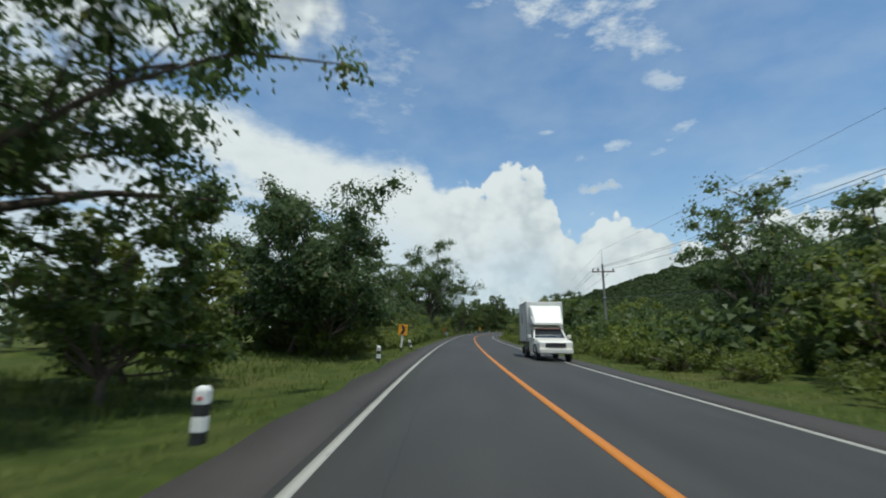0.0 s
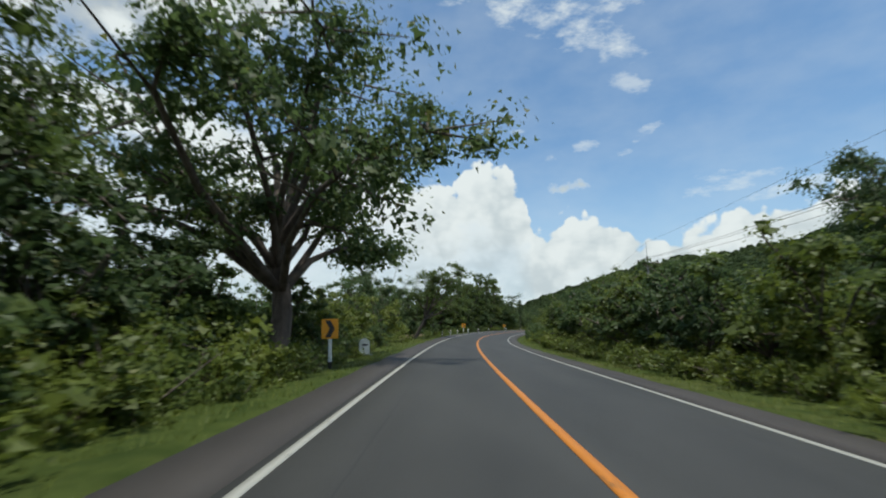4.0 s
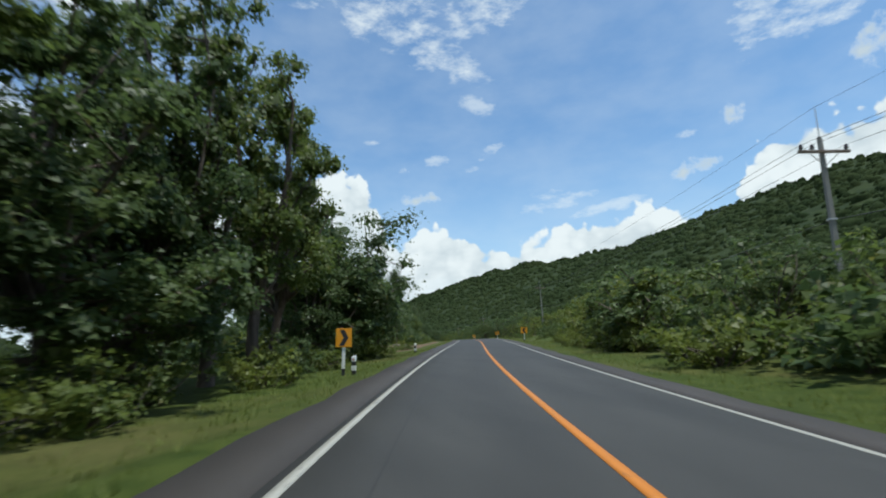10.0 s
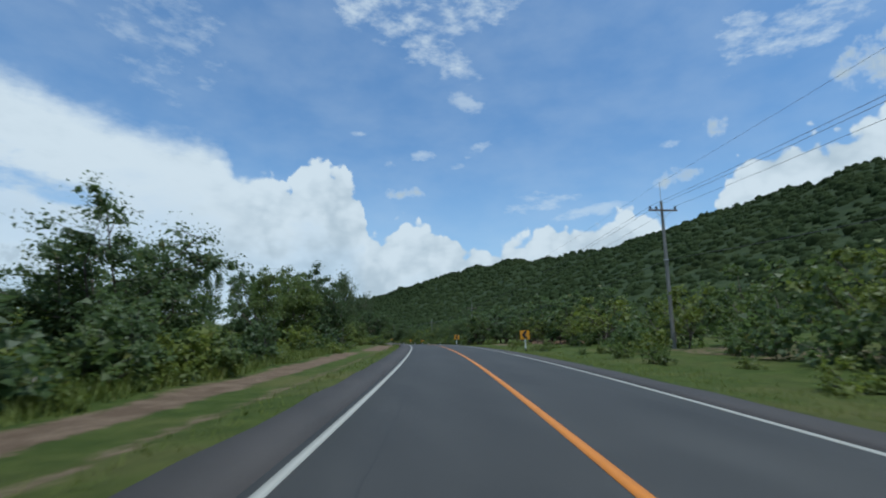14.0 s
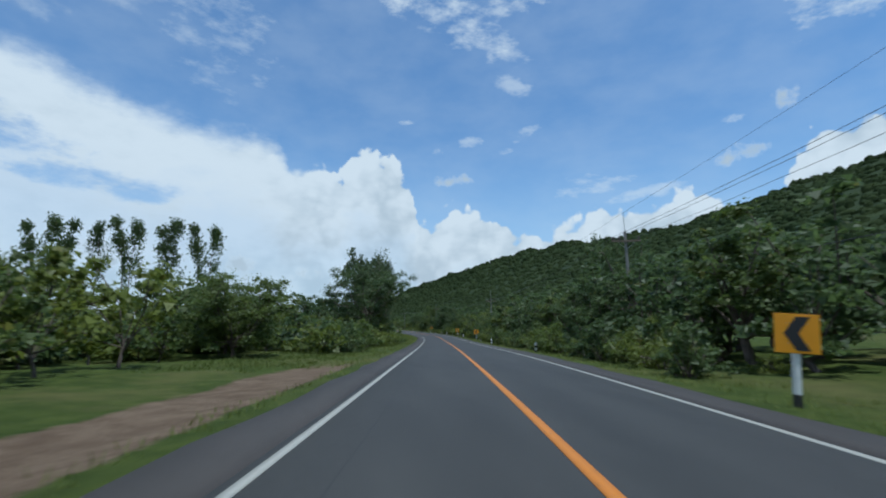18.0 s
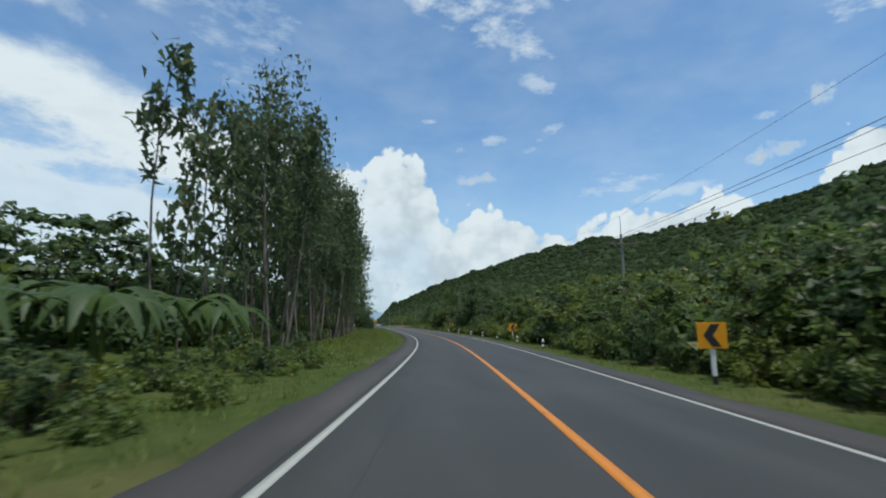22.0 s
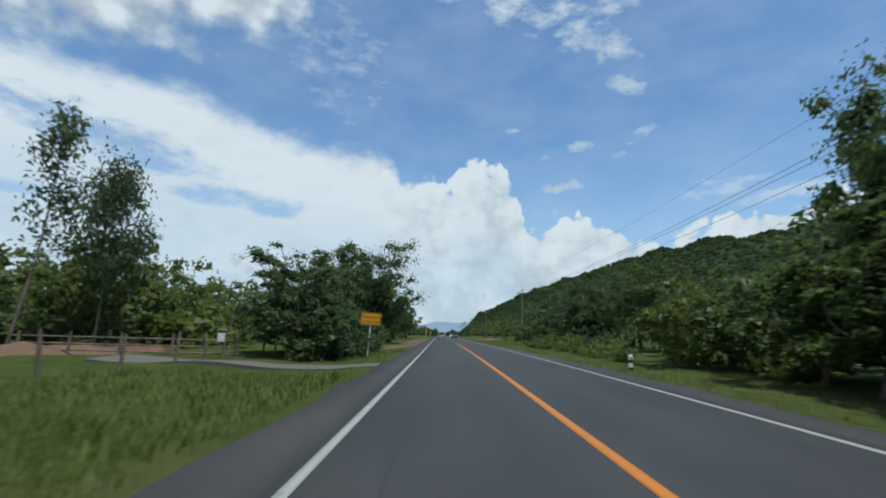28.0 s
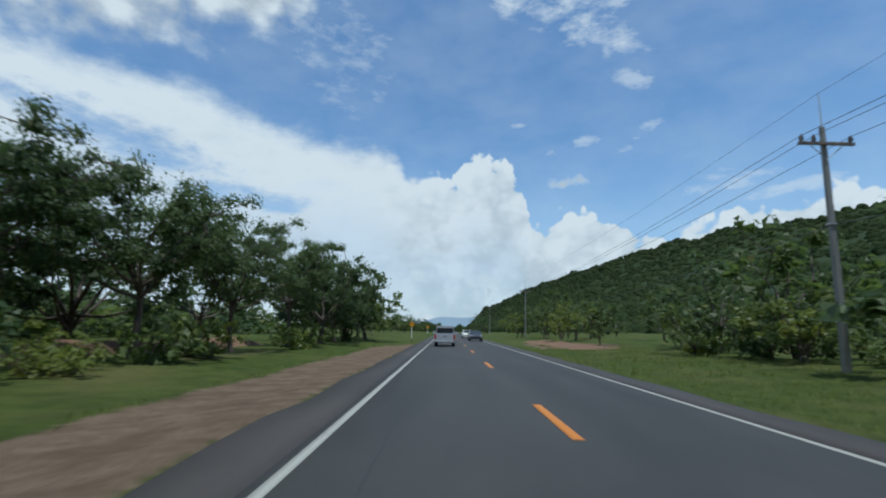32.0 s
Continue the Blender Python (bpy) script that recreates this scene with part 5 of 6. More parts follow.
def chevron_sign(s, u, to_right, turn, tilt=0.0, w=0.45, h=0.425):
    ob = thing("chevron_sign", facing(s, u, turn) @ Euler((0, radians(tilt), 0)).to_matrix().to_4x4(),
               "orange bend sign with a black arrowhead on a white post", "road sign", "bend signs")
    part("post", box((0.13, 0.13, 0.95), (0, 0.05, 0.72), 0.012), POST_WHITE, ob, "white concrete post")
    part("post_base", box((0.135, 0.135, 0.45), (0, 0.05, 0.05), 0.012), POST_BLACK, ob, "black painted foot")
    part("board", plate([(-w, 1.565 - h), (w, 1.565 - h), (w, 1.565 + h), (-w, 1.565 + h)], -0.045, -0.018, 0.008), SIGN_ORANGE, ob)
    k = 1 if to_right else -1
    arrow = [(-0.26, 1.20), (0.02, 1.20), (0.27, 1.565), (0.02, 1.93), (-0.26, 1.93), (-0.02, 1.565)]
    arrow = [(x * k * w / 0.45, 1.565 + (z - 1.565) * h / 0.425) for x, z in arrow]
    part("arrowhead", plate(arrow if k > 0 else arrow[::-1], -0.0505, -0.046), POST_BLACK, ob, "black arrowhead")
    for z in (1.35, 1.78):
        part("bracket", box((0.5, 0.025, 0.05), (0, -0.006, z), 0.004), GALVANISED, ob)
    for x in (-0.18, 0.18):
        for z in (1.35, 1.78):
            part("bolt", rod((x, -0.043, z), (x, -0.054, z), 0.010, seg=6), GALVANISED, ob)
    return ob


for s, u, r, turn, tilt in ((35.8, -5.9, True, 12, 4), (100.6, -6.4, True, 8, -2), (177.3, -6.7, True, 10, 1), (223.6, -6.6, True, 8, 2), (274, 6.3, False, -14, 3),
                            (331, 7.6, False, -10, -2), (376, 6.1, False, -10, 4), (462.5, 7.0, False, -10, -1), (501, 7.45, False, -6, 1), (560, 9.5, False, -10, 3)):
    chevron_sign(s, u, r, turn, tilt, *((0.33, 0.39) if r else (0.45, 0.425)))


def guide_post(s, u, tilt=0.0, lean=0.0):
    ob = thing("guide_post", facing(s, u) @ Euler((radians(lean), radians(tilt), 0)).to_matrix().to_4x4(),
               "black and white striped concrete guide post", "guide post", "guide posts")
    for z0, z1, m_ in ((-0.2, 0.16, POST_BLACK), (0.16, 0.36, POST_WHITE), (0.36, 0.52, POST_BLACK), (0.52, 0.70, POST_WHITE)):
        part("band", box((0.17, 0.17, z1 - z0), (0, 0, (z0 + z1) / 2), 0.008), m_, ob)
    part("cap", box((0.17, 0.17, 0.06), (0, 0, 0.73), 0.012, 0.7), POST_WHITE, ob)
    part("reflector", box((0.07, 0.012, 0.05), (0, -0.088, 0.6), 0.004), RED_LENS, ob, "small red reflector")


for s, u, tilt, lean in ((6.8, -5.35, 1, 0), (23.6, -5.5, 0, 1), (37.6, -5.3, -16, 8), (147.3, -5.4, 1, 0), (157.4, -5.6, -1, 2), (168.5, -6.2, 2, 0), (179.5, -6.2, 0, 0), (190.2, -6.1, 1, 0),
                         (201.5, -6.0, 0, 1), (223.0, -6.0, 1, 0), (242.6, -5.7, 2, 1), (404, 6.1, 1, 0), (432.5, 6.0, -2, 0), (452, 6.6, 1, 0), (486.5, 6.9, 0, 1), (497, 7.0, 2, 0),
                         (509.5, 7.4, -2, 0), (517.3, 7.0, 1, 0), (524.7, 6.7, 0, 0), (535.5, 6.5, 3, 0), (547, 6.6, 0, 0), (592, 7.0, 1, 0)):
    guide_post(s, u, tilt, lean)

# milestone beside the big tree
ob = thing("milestone", facing(109.5, -6.8, 20), "white rounded concrete kilometre stone", "milestone")
stone_line = [(-0.3, -0.2), (0.3, -0.2), (0.3, 0.72)] + [(0.3 * math.cos(a), 0.72 + 0.26 * math.sin(a)) for a in np.linspace(0.2, 2.94, 8)] + [(-0.3, 0.72)]
part("stone", plate(stone_line, -0.11, 0.11, 0.012), POST_WHITE, ob)
part("number_panel", box((0.34, 0.008, 0.10), (0, -0.116, 0.62), 0.002), POST_BLACK, ob, "dark bar of faded figures")
part("footing", box((1.0, 0.5, 0.16), (0, 0, 0.0), 0.03), CONCRETE, ob)


def warning_board(s, u):
    """The yellow text board on a slim post."""
    ob = thing("warning_board", facing(s, u, 10) @ Euler((0, radians(3), 0)).to_matrix().to_4x4(), "yellow warning board with black Thai writing on a white post", "road sign")
    part("post", rod((0, 0.03, -0.4), (0, 0.03, 2.78), 0.045, seg=10), POST_WHITE, ob, "white steel post")
    def rounded(w, h, r, cz):
        pts = []
        for cx, cy, a0 in ((w - r, h - r, 0), (-w + r, h - r, 90), (-w + r, -h + r, 180), (w - r, -h + r, 270)):
            pts += [(cx + r * math.cos(radians(a0 + a)), cz + cy + r * math.sin(radians(a0 + a))) for a in (0, 30, 60, 90)]
        return pts[::-1]
    part("board", plate(rounded(0.66, 0.40, 0.05, 2.45), -0.035, -0.012), SIGN_YELLOW, ob)
    rim_ = bmesh.new()
    for w, h, x, z in ((1.24, 0.022, 0, 2.45 + 0.36), (1.24, 0.022, 0, 2.45 - 0.36), (0.022, 0.72, -0.615, 2.45), (0.022, 0.72, 0.615, 2.45)):
        box((w, 0.005, h), (x, -0.0375, z), 0, 1.0, rim_)
    part("border", rim_, POST_BLACK, ob, "thin black border")
    for text, z, size in (("โปรดระมัดระวัง", 2.50, 0.235), ("ทางโค้งข้างหน้า", 2.18, 0.235)):
        cu = bpy.data.curves.new("writing", "FONT")
        cu.body, cu.size, cu.align_x, cu.extrude = text, size, "CENTER", 0.002
        tmp = bpy.data.objects.new("writing", cu)
        me = bpy.data.meshes.new_from_object(tmp)
        bpy.data.objects.remove(tmp)
        me.materials.clear()
        me.materials.append(POST_BLACK)
        me.transform(Matrix.Translation((0, -0.039, z)) @ Euler((radians(90), 0, 0)).to_matrix().to_4x4())
        child("writing", me, ob, "black Thai writing")
    for z in (2.28, 2.62):
        part("bracket", box((0.7, 0.02, 0.04), (0, -0.002, z), 0.003), GALVANISED, ob)


warning_board(600.5, -6.9)


def small_sign(s, u, h):
    ob = thing("small_road_sign", facing(s, u, 4), "small yellow diamond sign on a striped post", "road sign")
    part("post", box((0.1, 0.1, h + 0.3), (0, 0.03, h / 2 - 0.15), 0.01), POST_WHITE, ob)
    part("foot", box((0.106, 0.106, 0.5), (0, 0.03, 0.12), 0.01), POST_BLACK, ob)
    part("board", plate([(0, h - 0.42), (0.36, h), (0, h + 0.42), (-0.36, h)][::-1], -0.04, -0.022, 0.006), SIGN_ORANGE, ob)
    part("symbol", box((0.07, 0.004, 0.34), (0, -0.043, h), 0.0), POST_BLACK, ob, "plain black bar")


small_sign(716, -6.4, 2.3), small_sign(775, -6.4, 2.2)


def utility_pole(s, u, height, tilt=0.0, turn=0.0):
    ob = thing("utility_pole", facing(s, u, turn) @ Euler((0, radians(tilt), 0)).to_matrix().to_4x4(), "grey concrete power pole with one crossarm and three insulators", "utility pole", "power line poles")
    part("shaft", box((0.30, 0.24, height + 1.6), (0, 0, (height - 0.4) / 2), 0.02, 0.62), CONCRETE, ob)
    part("crossarm", box((2.5, 0.12, 0.14), (0, -0.16, height - 0.25), 0.012), WOOD_POST, ob, "weathered crossarm")
    part("earth_wire_spike", rod((0, 0, height), (0, 0, height + 2.3), 0.035, 0.02, 6), GALVANISED, ob)
    for k in (-1, 1):
        part("brace", rod((k * 0.75, -0.16, height - 0.3), (0, -0.12, height - 1.0), 0.02, seg=5), GALVANISED, ob)
    for x in (-1.1, -0.55, 1.1):
        ins = bmesh.new()
        for z, r_ in ((0.0, 0.07), (0.09, 0.12), (0.17, 0.10), (0.24, 0.06)):
            rod((x, -0.16, height - 0.17 + z), (x, -0.16, height - 0.10 + z), r_, r_ * 0.7, 8, ins)
        part("insulator", ins, PORCELAIN, ob)
    part("clamp", box((0.36, 0.3, 0.08), (0, 0, height * 0.62), 0.01), GALVANISED, ob)
    return ob


POLES = [(-30, 14.5, 8.5, 0), (54.1, 14.3, 8.3, -1), (140, 20, 9.2, 0), (226.8, 16.6, 9.8, 3), (323.5, 18.2, 12.0, 0), (405.6, 14.6, 9.2, -1),
         (487.2, 14.4, 9.0, -1), (579, 15.5, 9.8, 0), (670.3, 15.0, 10.3, 0.5), (752, 15, 10, 0), (835, 15, 10, 0), (918, 15, 10, 0)]
wires = {x: [] for x in (-1.1, -0.55, 1.1, 0.0)}
lower = []
for s, u, h, tilt in POLES:
    ob = utility_pole(s, u, h, tilt)
    m = ob.matrix_world.copy()
    for x in wires:
        wires[x].append(m @ Vector((x, -0.16 if x else 0, h + (0.1 if x else 2.25))))
    lower.append(m @ Vector((0.15, 0, h * 0.62)))


def cable(points, r, label, dip):
    pts = []
    for a, b in zip(points, points[1:]):
        for t in np.linspace(0, 1, 9)[:-1]:
            p = a.lerp(b, t)
            pts.append((p.x, p.y, p.z - dip * 4 * t * (1 - t)))
    pts.append(tuple(points[-1]))
    v, f = tube(pts, np.full(len(pts), r), 4)
    tagged(new("cable", mesh_of("cable", v, f, CABLE, True)), label, "power cable", "power cables")


for x in (-1.1, -0.55, 1.1):
    cable(wires[x], 0.013, "thin bare power cable between the poles", 1.1)
cable(wires[0.0], 0.008, "thin earth wire along the pole tops", 0.5)
cable(lower, 0.022, "dark telephone cable below the power line", 1.3)


# fence on the left before the warning board, and before the plantation
def fence_post(s, u, h, tilt):
    ob = thing("fence_post", facing(s, u) @ Euler((radians(tilt), radians(-tilt * 0.7), 0)).to_matrix().to_4x4(), "weathered wooden fence post standing in grass", "fence post", "fence posts")
    rg = np.random.default_rng(int(s * 7))
    v, f = tube(curve((0, 0, -0.3), (0, 0, h), 0.03, 5, rg), [0.075, 0.07, 0.065, 0.06, 0.03], 7)
    child("stake", mesh_of("stake", v, f, WOOD_POST, True), ob)
    part("wire_staple", box((0.02, 0.03, 0.05), (0, -0.07, h * 0.7), 0.004), GALVANISED, ob)


for k in range(14):
    fence_post(566 + 3.3 * k, -13.4 + 0.2 * math.sin(k * 2.1), 1.35, 4 * math.sin(k * 1.7))
for k in range(12):
    fence_post(352 + 4.0 * k, -20.5 + 0.3 * math.sin(k * 1.3), 1.3, 3 * math.sin(k * 2.3))
for k in range(16):
    fence_post(462 + 4.5 * k, -12.8 + 0.3 * math.sin(k * 1.9), 1.2, 4 * math.sin(k * 1.1))

# bank of red earth, stones, concrete driveway
rg = np.random.default_rng(3)


def rock(s, u, r, mat, label):
    bm = bmesh.new()
    bmesh.ops.create_icosphere(bm, subdivisions=2, radius=r)
    for v in bm.verts:
        v.co *= 1 + 0.22 * noise.noise(v.co * (1.6 / r) + Vector((s, u, 0)))
        v.co.z *= 0.6
    ob = new("stone", bpy.data.meshes.new("stone"))
    bm.to_mesh(ob.data)
    bm.free()
    ob.data.materials.append(mat)
    p = stand(s, u)
    ob.matrix_world = pose(p.x, p.y, p.z + 0.12 * r, 0, 0, float(rg.uniform(0, 360)))
    tagged(ob, label, "stone", "stones beside the track")


for s, u, r in ((281, -13.0, 0.34), (284, -12.2, 0.24), (287, -14.5, 0.36), (300, -14, 0.45), (302, -15.5, 0.4), (365, -12.3, 0.22), (369, -13.5, 0.3), (371, -12.6, 0.2), (367, -15, 0.32), (363.5, -9.2, 0.12)):
    rock(s, u, r, STONE, "pale flat stone lying beside the dirt track")


def earth_bank(s0, s1, u, w, h, label):
    ss = np.linspace(s0, s1, 28)
    uu = np.linspace(-1, 1, 9)
    a, b = np.meshgrid(ss, uu, indexing="ij")
    x, y = spot(a, u + b * w)
    fade = hump((a - s0) / 5) * hump((s1 - a) / 5)
    z = ground_z(a, u + b * w) - 0.08 + h * (1 - b * b) * fade * (1 + 0.3 * wave(x, y, 1.4))
    k = np.arange(28 * 9).reshape(28, 9)
    q = np.stack([k[:-1, :-1], k[:-1, 1:], k[1:, 1:], k[1:, :-1]], -1).reshape(-1, 4)
    tagged(new("earth_bank", mesh_of("earth_bank", np.stack([x, y, z], -1).reshape(-1, 3), q, RED_EARTH, True)), label, "earth bank", kind="structure")


earth_bank(574, 604, -22, 1.6, 0.6, "low bank of bare red earth behind the meadow")
earth_bank(694, 730, 12.5, 2.8, 0.3, "heap of fresh orange earth beside the road")
earth_bank(352, 384, 22, 2.5, 0.5, "low reddish bank among young trees")
earth_bank(655, 690, -17.5, 1.6, 0.6, "bank of reddish earth under the trees")
uu = np.linspace(-17.0, -4.8, 14)
drive = []
for s in (589.0, 591.3):
    x, y = spot(np.full(14, s), uu)
    drive.append(np.stack([x, y, ground_z(s, uu) + 0.07 - 0.02 * (uu > -5.2)], -1))
v = np.concatenate([drive[0], drive[1], drive[0] - [0, 0, 0.2], drive[1] - [0, 0, 0.2]])
q = []
for k in range(13):
    q += [(k, k + 1, 15 + k, 14 + k), (k + 28, k + 29, k + 1, k), (k + 14, k + 15, k + 43, k + 42)]
tagged(new("driveway", mesh_of("driveway", v, [tuple(reversed(f)) for f in q], GRAVEL)), "worn gravel driveway joining the road", "driveway", kind="structure")


# rail fence across the yard by the driveway
ob = thing("rail_fence", facing(593.0, -13.0), "weathered wooden rail fence with a pale sheet on its end post", "fence")
for k in range(5):
    part("post", rod((-2.6 * k, 0, -0.3), (-2.6 * k + 0.03, 0.02, 1.15), 0.075, 0.06, 9), WOOD_POST, ob)
for z in (0.2, 0.52, 0.86):
    part("rail", rod((-10.8, 0.09, z + 0.05), (0.3, 0.09, z), 0.035, 0.042, 8), WOOD_POST, ob, "pale bare wooden rail")
part("sheet", box((0.36, 0.03, 0.42), (-0.12, -0.12, 1.02), 0.006), POST_WHITE, ob, "pale weathered sheet")

# ---------------------------------------------------------------- vehicles
def wheel(parent, x, y, r, w, mirror):
    """A wheel whose axle runs along x; mirror is the outer side."""
    t = bmesh.new()
    prof = [(-0.5, 0.72), (-0.5, 0.93), (-0.38, 1.0), (0.38, 1.0), (0.5, 0.93), (0.5, 0.72)]
    n_ = 24
    rings = [[t.verts.new((x + px_ * w, y + math.cos(2 * math.pi * k / n_) * pr * r, r + math.sin(2 * math.pi * k / n_) * pr * r)) for px_, pr in prof] for k in range(n_)]
    for k in range(n_):
        for j in range(6):
            t.faces.new((rings[k][j], rings[k][(j + 1) % 6], rings[(k + 1) % n_][(j + 1) % 6], rings[(k + 1) % n_][j]))
    bmesh.ops.recalc_face_normals(t, faces=t.faces[:])
    wh = part("wheel", t, BLACK, parent, "black tyre", True)
    hub = rod((x + mirror * w * 0.30, y, r), (x + mirror * w * 0.36, y, r), r * 0.70, seg=20)
    for k in range(5):
        a = 2 * math.pi * k / 5
        rod((x + mirror * w * 0.38, y + math.cos(a) * r * 0.42, r + math.sin(a) * r * 0.42), (x + mirror * w * 0.30, y + math.cos(a) * r * 0.42, r + math.sin(a) * r * 0.42), r * 0.17, r * 0.12, 8, hub)
    rod((x + mirror * w * 0.32, y, r), (x + mirror * w * 0.46, y, r), r * 0.2, r * 0.16, 10, hub)
    part("rim", hub, RIM, wh, "steel rim")


def loft(sections, bm=None, cap=True):
    """A skin through cross sections of equal point count, each a list of (x, y, z)."""
    b2 = bmesh.new()
    vs = [[b2.verts.new(p) for p in sec] for sec in sections]
    n_ = len(vs[0])
    for a, b in zip(vs, vs[1:]):
        for k in range(n_):
            b2.faces.new((a[k], a[(k + 1) % n_], b[(k + 1) % n_], b[k]))
    if cap:
        b2.faces.new(vs[0][::-1]), b2.faces.new(vs[-1])
    bmesh.ops.recalc_face_normals(b2, faces=b2.faces[:])
    return joined(bm, b2)


def section(y, half, z0, z1, top=None, r=0.06):
    """A rounded cross section of a car body at y: half width, bottom, top, narrower top."""
    t = half if top is None else top
    return [(-half + r, y, z0), (half - r, y, z0), (half, y, z0 + r), (half, y, z0 * 0.45 + z1 * 0.55), (t, y, z1 - r), (t - r, y, z1), (-t + r, y, z1), (-t, y, z1 - r), (-half, y, z0 * 0.45 + z1 * 0.55), (-half, y, z0 + r)]


def pickup_front(ob, paint, half=0.9):
    """Bonnet, cab, glass, lamps and wheels of a single-cab truck; the nose points to +y, front axle at y = 1.5."""
    part("cab_body", loft([section(2.32, half * 0.86, 0.45, 0.92), section(2.2, half * 0.95, 0.42, 1.0), section(1.4, half, 0.42, 1.10, half * 0.9), section(0.85, half, 0.42, 1.16, half * 0.92), section(-0.55, half, 0.42, 1.16, half * 0.94)]), paint, ob)
    part("roof", loft([section(0.25, half * 0.80, 1.60, 1.70, r=0.03), section(-0.1, half * 0.82, 1.60, 1.78, r=0.04), section(-0.55, half * 0.82, 1.58, 1.78, r=0.04)]), paint, ob)
    part("windscreen", loft([[(-half * 0.88, 0.92, 1.12), (half * 0.88, 0.92, 1.12), (half * 0.88, 0.89, 1.10), (-half * 0.88, 0.89, 1.10)], [(-half * 0.76, 0.20, 1.66), (half * 0.76, 0.20, 1.66), (half * 0.76, 0.17, 1.64), (-half * 0.76, 0.17, 1.64)]]), CAR_GLASS, ob, "dark windscreen")
    for k in (-1, 1):
        part("pillar", rod((k * half * 0.92, 0.93, 1.10), (k * half * 0.80, 0.20, 1.67), 0.045, seg=6), paint, ob)
        part("rear_pillar", box((0.07, 0.26, 0.54), (k * half * 0.86, -0.42, 1.40), 0.02), paint, ob)
        win = [(0.72, 1.16), (-0.26, 1.16), (-0.26, 1.60), (0.16, 1.60)]
        bw = bmesh.new()
        bw.faces.new([bw.verts.new((k * (half * 0.925 - (z - 1.16) * 0.18), y, z)) for y, z in win])
        bmesh.ops.solidify(bw, geom=bw.faces[:], thickness=0.012)
        part("side_window", bw, CAR_GLASS, ob, "dark side window")
        part("mirror", box((0.2, 0.12, 0.2), (k * (half + 0.13), 0.66, 1.22), 0.035), paint, ob)
        part("door_handle", box((0.03, 0.17, 0.035), (k * (half + 0.012), -0.18, 1.02), 0.01), RIM, ob, "chrome handle")
        part("door_seam", box((0.006, 0.014, 0.66), (k * (half + 0.001), -0.33, 0.8)), POST_BLACK, ob)
        part("headlight", box((0.30, 0.14, 0.18), (k * half * 0.72, 2.24, 0.86), 0.04), CLEAR_LENS, ob, "clear headlight")
        arch = bmesh.new()
        for a0, a1 in zip(np.linspace(0, math.pi, 11), np.linspace(0, math.pi, 11)[1:]):
            rod((k * half * 0.985, 1.5 + 0.43 * math.cos(a0), 0.40 + 0.43 * math.sin(a0)), (k * half * 0.985, 1.5 + 0.43 * math.cos(a1), 0.40 + 0.43 * math.sin(a1)), 0.05, seg=6, bm=arch)
        part("wheel_arch", arch, BLACK, ob, "black wheel arch")
        wheel(ob, k * half * 0.86, 1.5, 0.37, 0.22, k)
    part("grille", box((1.0, 0.05, 0.22), (0, 2.335, 0.80), 0.02), POST_BLACK, ob)
    part("bumper", box((half * 1.84, 0.22, 0.24), (0, 2.34, 0.52), 0.05), paint, ob)


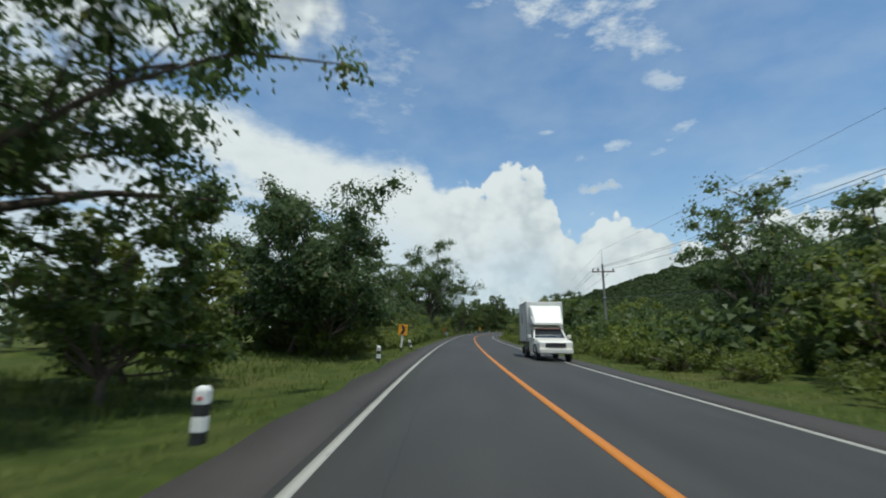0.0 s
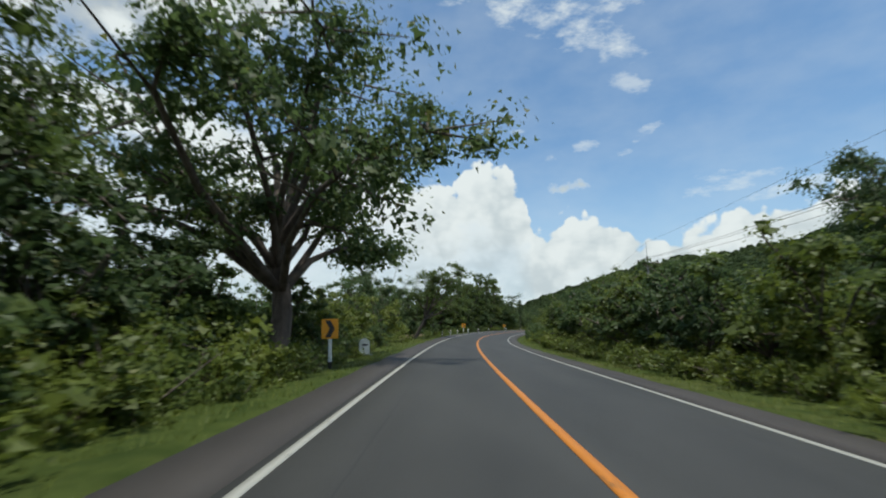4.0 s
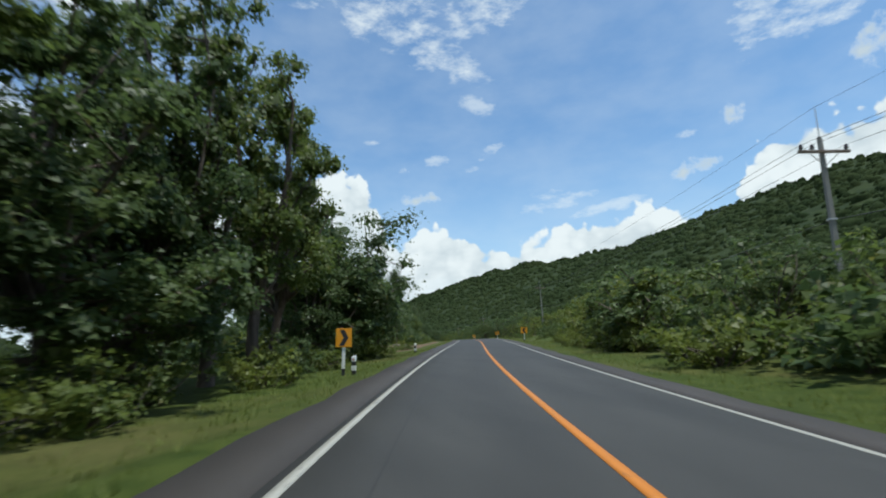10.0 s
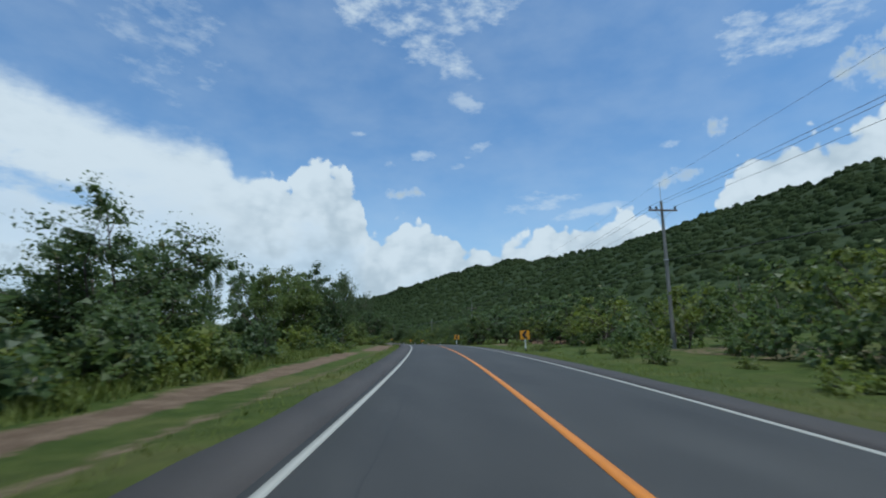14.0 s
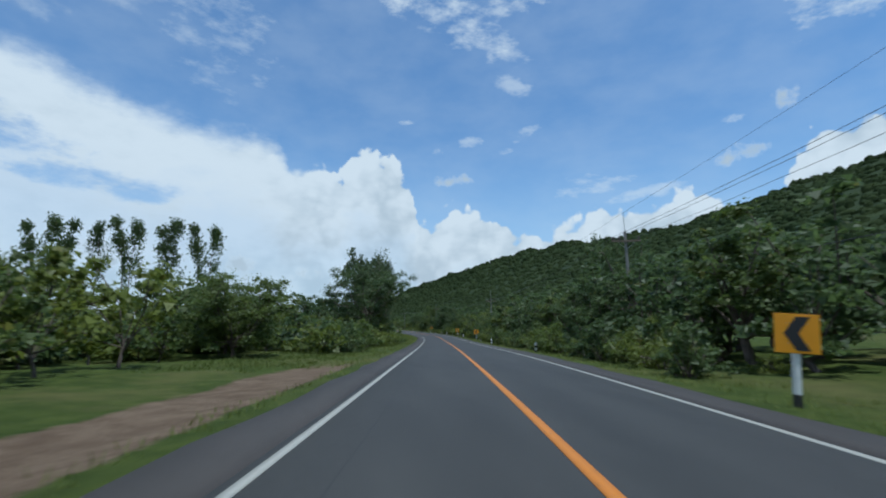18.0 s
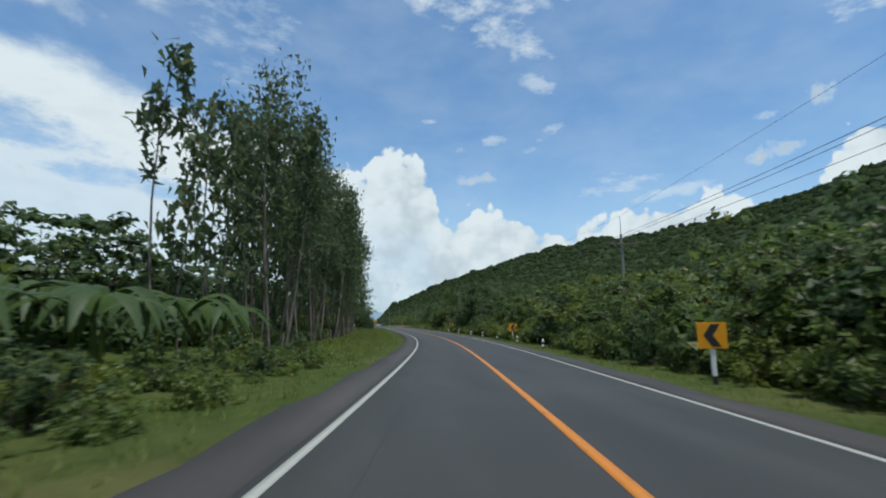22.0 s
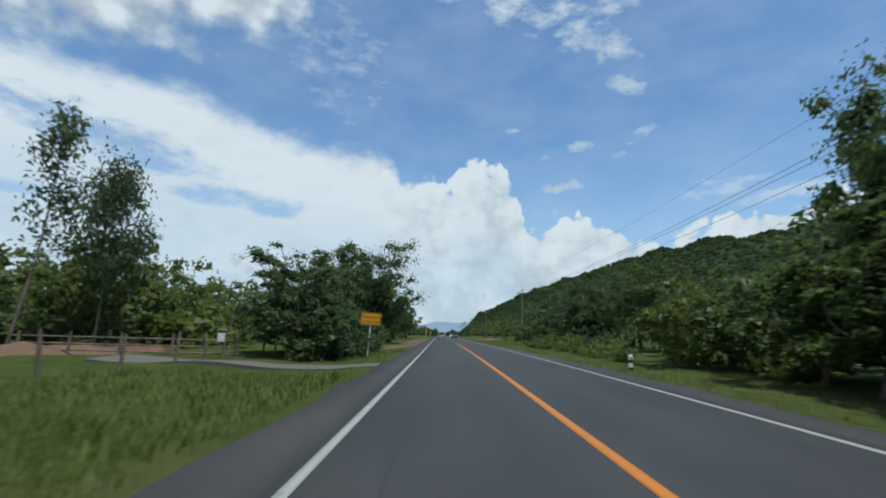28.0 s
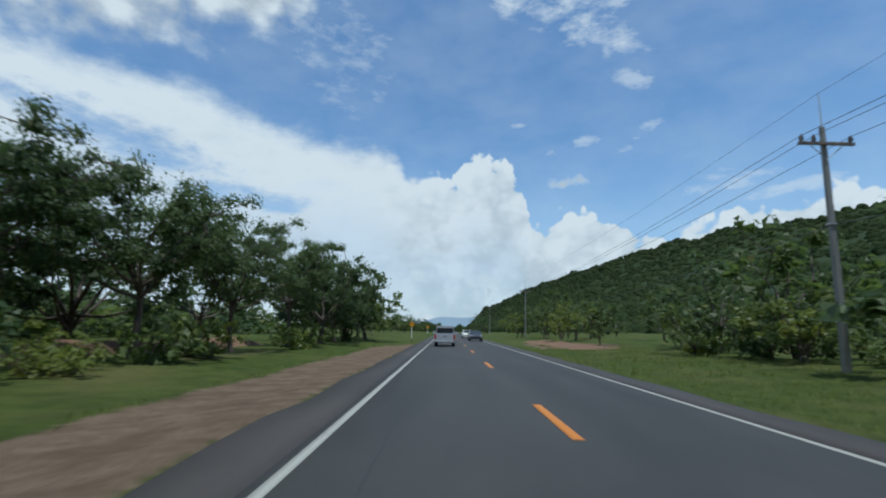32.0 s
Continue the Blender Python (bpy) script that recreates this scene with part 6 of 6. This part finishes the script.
def box_truck(s, u):
    ob = thing("box_truck", facing(s, u, 180), "white light truck with a tall cargo box standing in the lane", "truck")
    pickup_front(ob, VAN_WHITE, 0.9)
    part("cargo_box", box((2.0, 3.0, 2.2), (0, -2.13, 2.055), 0.03), BOX_WHITE, ob)
    for z in (0.98, 3.13):
        for k in (-1, 1):
            part("corner_rail", box((0.05, 3.04, 0.06), (k * 1.0, -2.13, z), 0.01), GALVANISED, ob)
    for k in (-1, 1):
        for y in (-3.62, -0.64):
            part("edge_trim", box((0.05, 0.05, 2.15), (k * 1.0, y, 2.055), 0.01), GALVANISED, ob)
    part("air_deflector", loft([section(-0.55, 0.9, 1.9, 2.92, 0.86, 0.05), section(-0.15, 0.88, 1.86, 2.78, 0.82, 0.05), section(0.25, 0.82, 1.84, 2.25, 0.74, 0.05), section(0.5, 0.75, 1.84, 1.96, 0.7, 0.03)]), BOX_WHITE, ob, "white wind deflector above the cab")
    part("chassis", box((0.9, 4.2, 0.16), (0, -1.4, 0.66), 0.02), BLACK, ob)
    for k in (-1, 1):
        for z in (0.62, 0.78, 0.92):
            part("side_guard", box((0.05, 1.05, 0.06), (k * 0.96, -1.15, z), 0.012), GALVANISED if z < 0.9 else BLACK, ob)
        part("rear_guard", box((0.05, 0.85, 0.06), (k * 0.96, -3.15, 0.80), 0.012), GALVANISED, ob)
        part("mudflap", box((0.30, 0.03, 0.42), (k * 0.82, -2.75, 0.45), 0.008), BLACK, ob)
        fender = bmesh.new()
        for a0, a1 in zip(np.linspace(0.15, 2.99, 8), np.linspace(0.15, 2.99, 8)[1:]):
            rod((k * 0.86, -1.95 + 0.5 * math.cos(a0), 0.42 + 0.46 * math.sin(a0)), (k * 0.86, -1.95 + 0.5 * math.cos(a1), 0.42 + 0.46 * math.sin(a1)), 0.035, seg=6, bm=fender)
        part("fender", fender, GALVANISED, ob)
        wheel(ob, k * 0.80, -1.95, 0.37, 0.24, k)
        mark = [(-0.22 + 0.0, 2.0), (0.22, 2.0), (0.20, 2.34), (0.1, 2.55), (-0.1, 2.58), (-0.2, 2.34)]
        bw = bmesh.new()
        bw.faces.new([bw.verts.new((k * 1.004, -2.45 + a, b)) for a, b in mark])
        bmesh.ops.solidify(bw, geom=bw.faces[:], thickness=0.003)
        part("side_mark", bw, BROWN_MARK, ob, "faded brown emblem")
        part("marker_lamp", box((0.02, 0.06, 0.06), (k * 1.005, -3.3, 1.55), 0.006), RED_LENS, ob)
    part("visor_strip", box((1.36, 0.02, 0.07), (0, 0.245, 1.63), 0.0), FADED_RED, ob, "faded red strip on the windscreen")
    return ob


def rear_pickup(s, u, paint, label, turn=0.0):
    ob = thing("pickup_truck", facing(s, u, turn), label, "pickup truck")
    pickup_front(ob, paint, 0.88)
    part("load_bed", loft([section(-0.6, 0.88, 0.45, 1.12), section(-2.4, 0.88, 0.45, 1.12), section(-2.62, 0.86, 0.5, 1.10)]), paint, ob)
    part("tailgate", box((1.45, 0.05, 0.5), (0, -2.635, 0.84), 0.02), paint, ob)
    part("bumper", box((1.7, 0.2, 0.18), (0, -2.72, 0.48), 0.04), GALVANISED, ob, "steel rear bumper")
    part("plate", box((0.34, 0.012, 0.15), (0, -2.83, 0.50), 0.004), POST_WHITE, ob, "pale plate with a plain bar")
    part("plate_bar", box((0.26, 0.004, 0.06), (0, -2.838, 0.50)), POST_BLACK, ob)
    part("rear_window", box((1.25, 0.03, 0.4), (0, -0.56, 1.42), 0.02), CAR_GLASS, ob, "dark rear window")
    part("gate_handle", box((0.22, 0.03, 0.07), (0, -2.665, 0.92), 0.01), BLACK, ob)
    for k in (-1, 1):
        part("tail_lamp", box((0.13, 0.08, 0.38), (k * 0.80, -2.63, 0.86), 0.03), RED_LENS, ob, "red tail lamp")
        wheel(ob, k * 0.76, -1.75, 0.37, 0.22, k)
        for y in (-0.75, -2.45):
            part("frame_post", rod((k * 0.8, y, 1.1), (k * 0.72, y, 1.78), 0.025, seg=6), GALVANISED, ob)
        for z in (1.42, 1.78):
            part("frame_rail", rod((k * (0.76 if z < 1.5 else 0.72), -0.75, z), (k * (0.76 if z < 1.5 else 0.72), -2.45, z), 0.022, seg=6), GALVANISED, ob)
    for y in (-0.75, -1.6, -2.45):
        part("frame_bar", rod((-0.72, y, 1.78), (0.72, y, 1.78), 0.022, seg=6), GALVANISED, ob)
    return ob


def saloon(s, u, paint, label, turn=180):
    ob = thing("car", facing(s, u, turn), label, "car", "oncoming cars")
    part("body", loft([section(2.15, 0.72, 0.35, 0.68), section(1.9, 0.85, 0.28, 0.82), section(0.9, 0.9, 0.28, 0.98, 0.84), section(-1.4, 0.9, 0.28, 1.02, 0.84), section(-2.05, 0.86, 0.3, 0.98, 0.8), section(-2.2, 0.78, 0.38, 0.9)]), paint, ob)
    part("cabin_glass", loft([section(0.95, 0.78, 0.94, 0.99, 0.74, 0.02), section(0.2, 0.80, 0.95, 1.44, 0.62, 0.04), section(-1.2, 0.80, 0.95, 1.46, 0.62, 0.04), section(-1.95, 0.76, 0.95, 1.0, 0.7, 0.02)]), CAR_GLASS, ob, "dark windows")
    part("roof", box((1.22, 1.35, 0.05), (0, -0.5, 1.47), 0.02), paint, ob)
    part("grille", box((0.8, 0.05, 0.14), (0, 2.13, 0.52), 0.02), POST_BLACK, ob)
    for k in (-1, 1):
        part("headlight", box((0.34, 0.12, 0.14), (k * 0.62, 2.02, 0.70), 0.04), CLEAR_LENS, ob, "clear headlight")
        part("mirror", box((0.18, 0.1, 0.12), (k * 0.98, 0.65, 1.0), 0.03), paint, ob)
        part("pillar", rod((k * 0.76, 0.9, 0.98), (k * 0.62, 0.2, 1.46), 0.04, seg=6), paint, ob)
        for y in (1.35, -1.35):
            wheel(ob, k * 0.80, y, 0.32, 0.2, k)


box_truck(26.5, 3.12)
rear_pickup(694, -1.85, SILVER, "silver grey pickup with a tubular frame over its bed")
saloon(717, 2.3, DARK_PAINT, "dark grey oncoming car in the far lane"), saloon(738, 2.1, VAN_WHITE, "white oncoming car in the far lane")
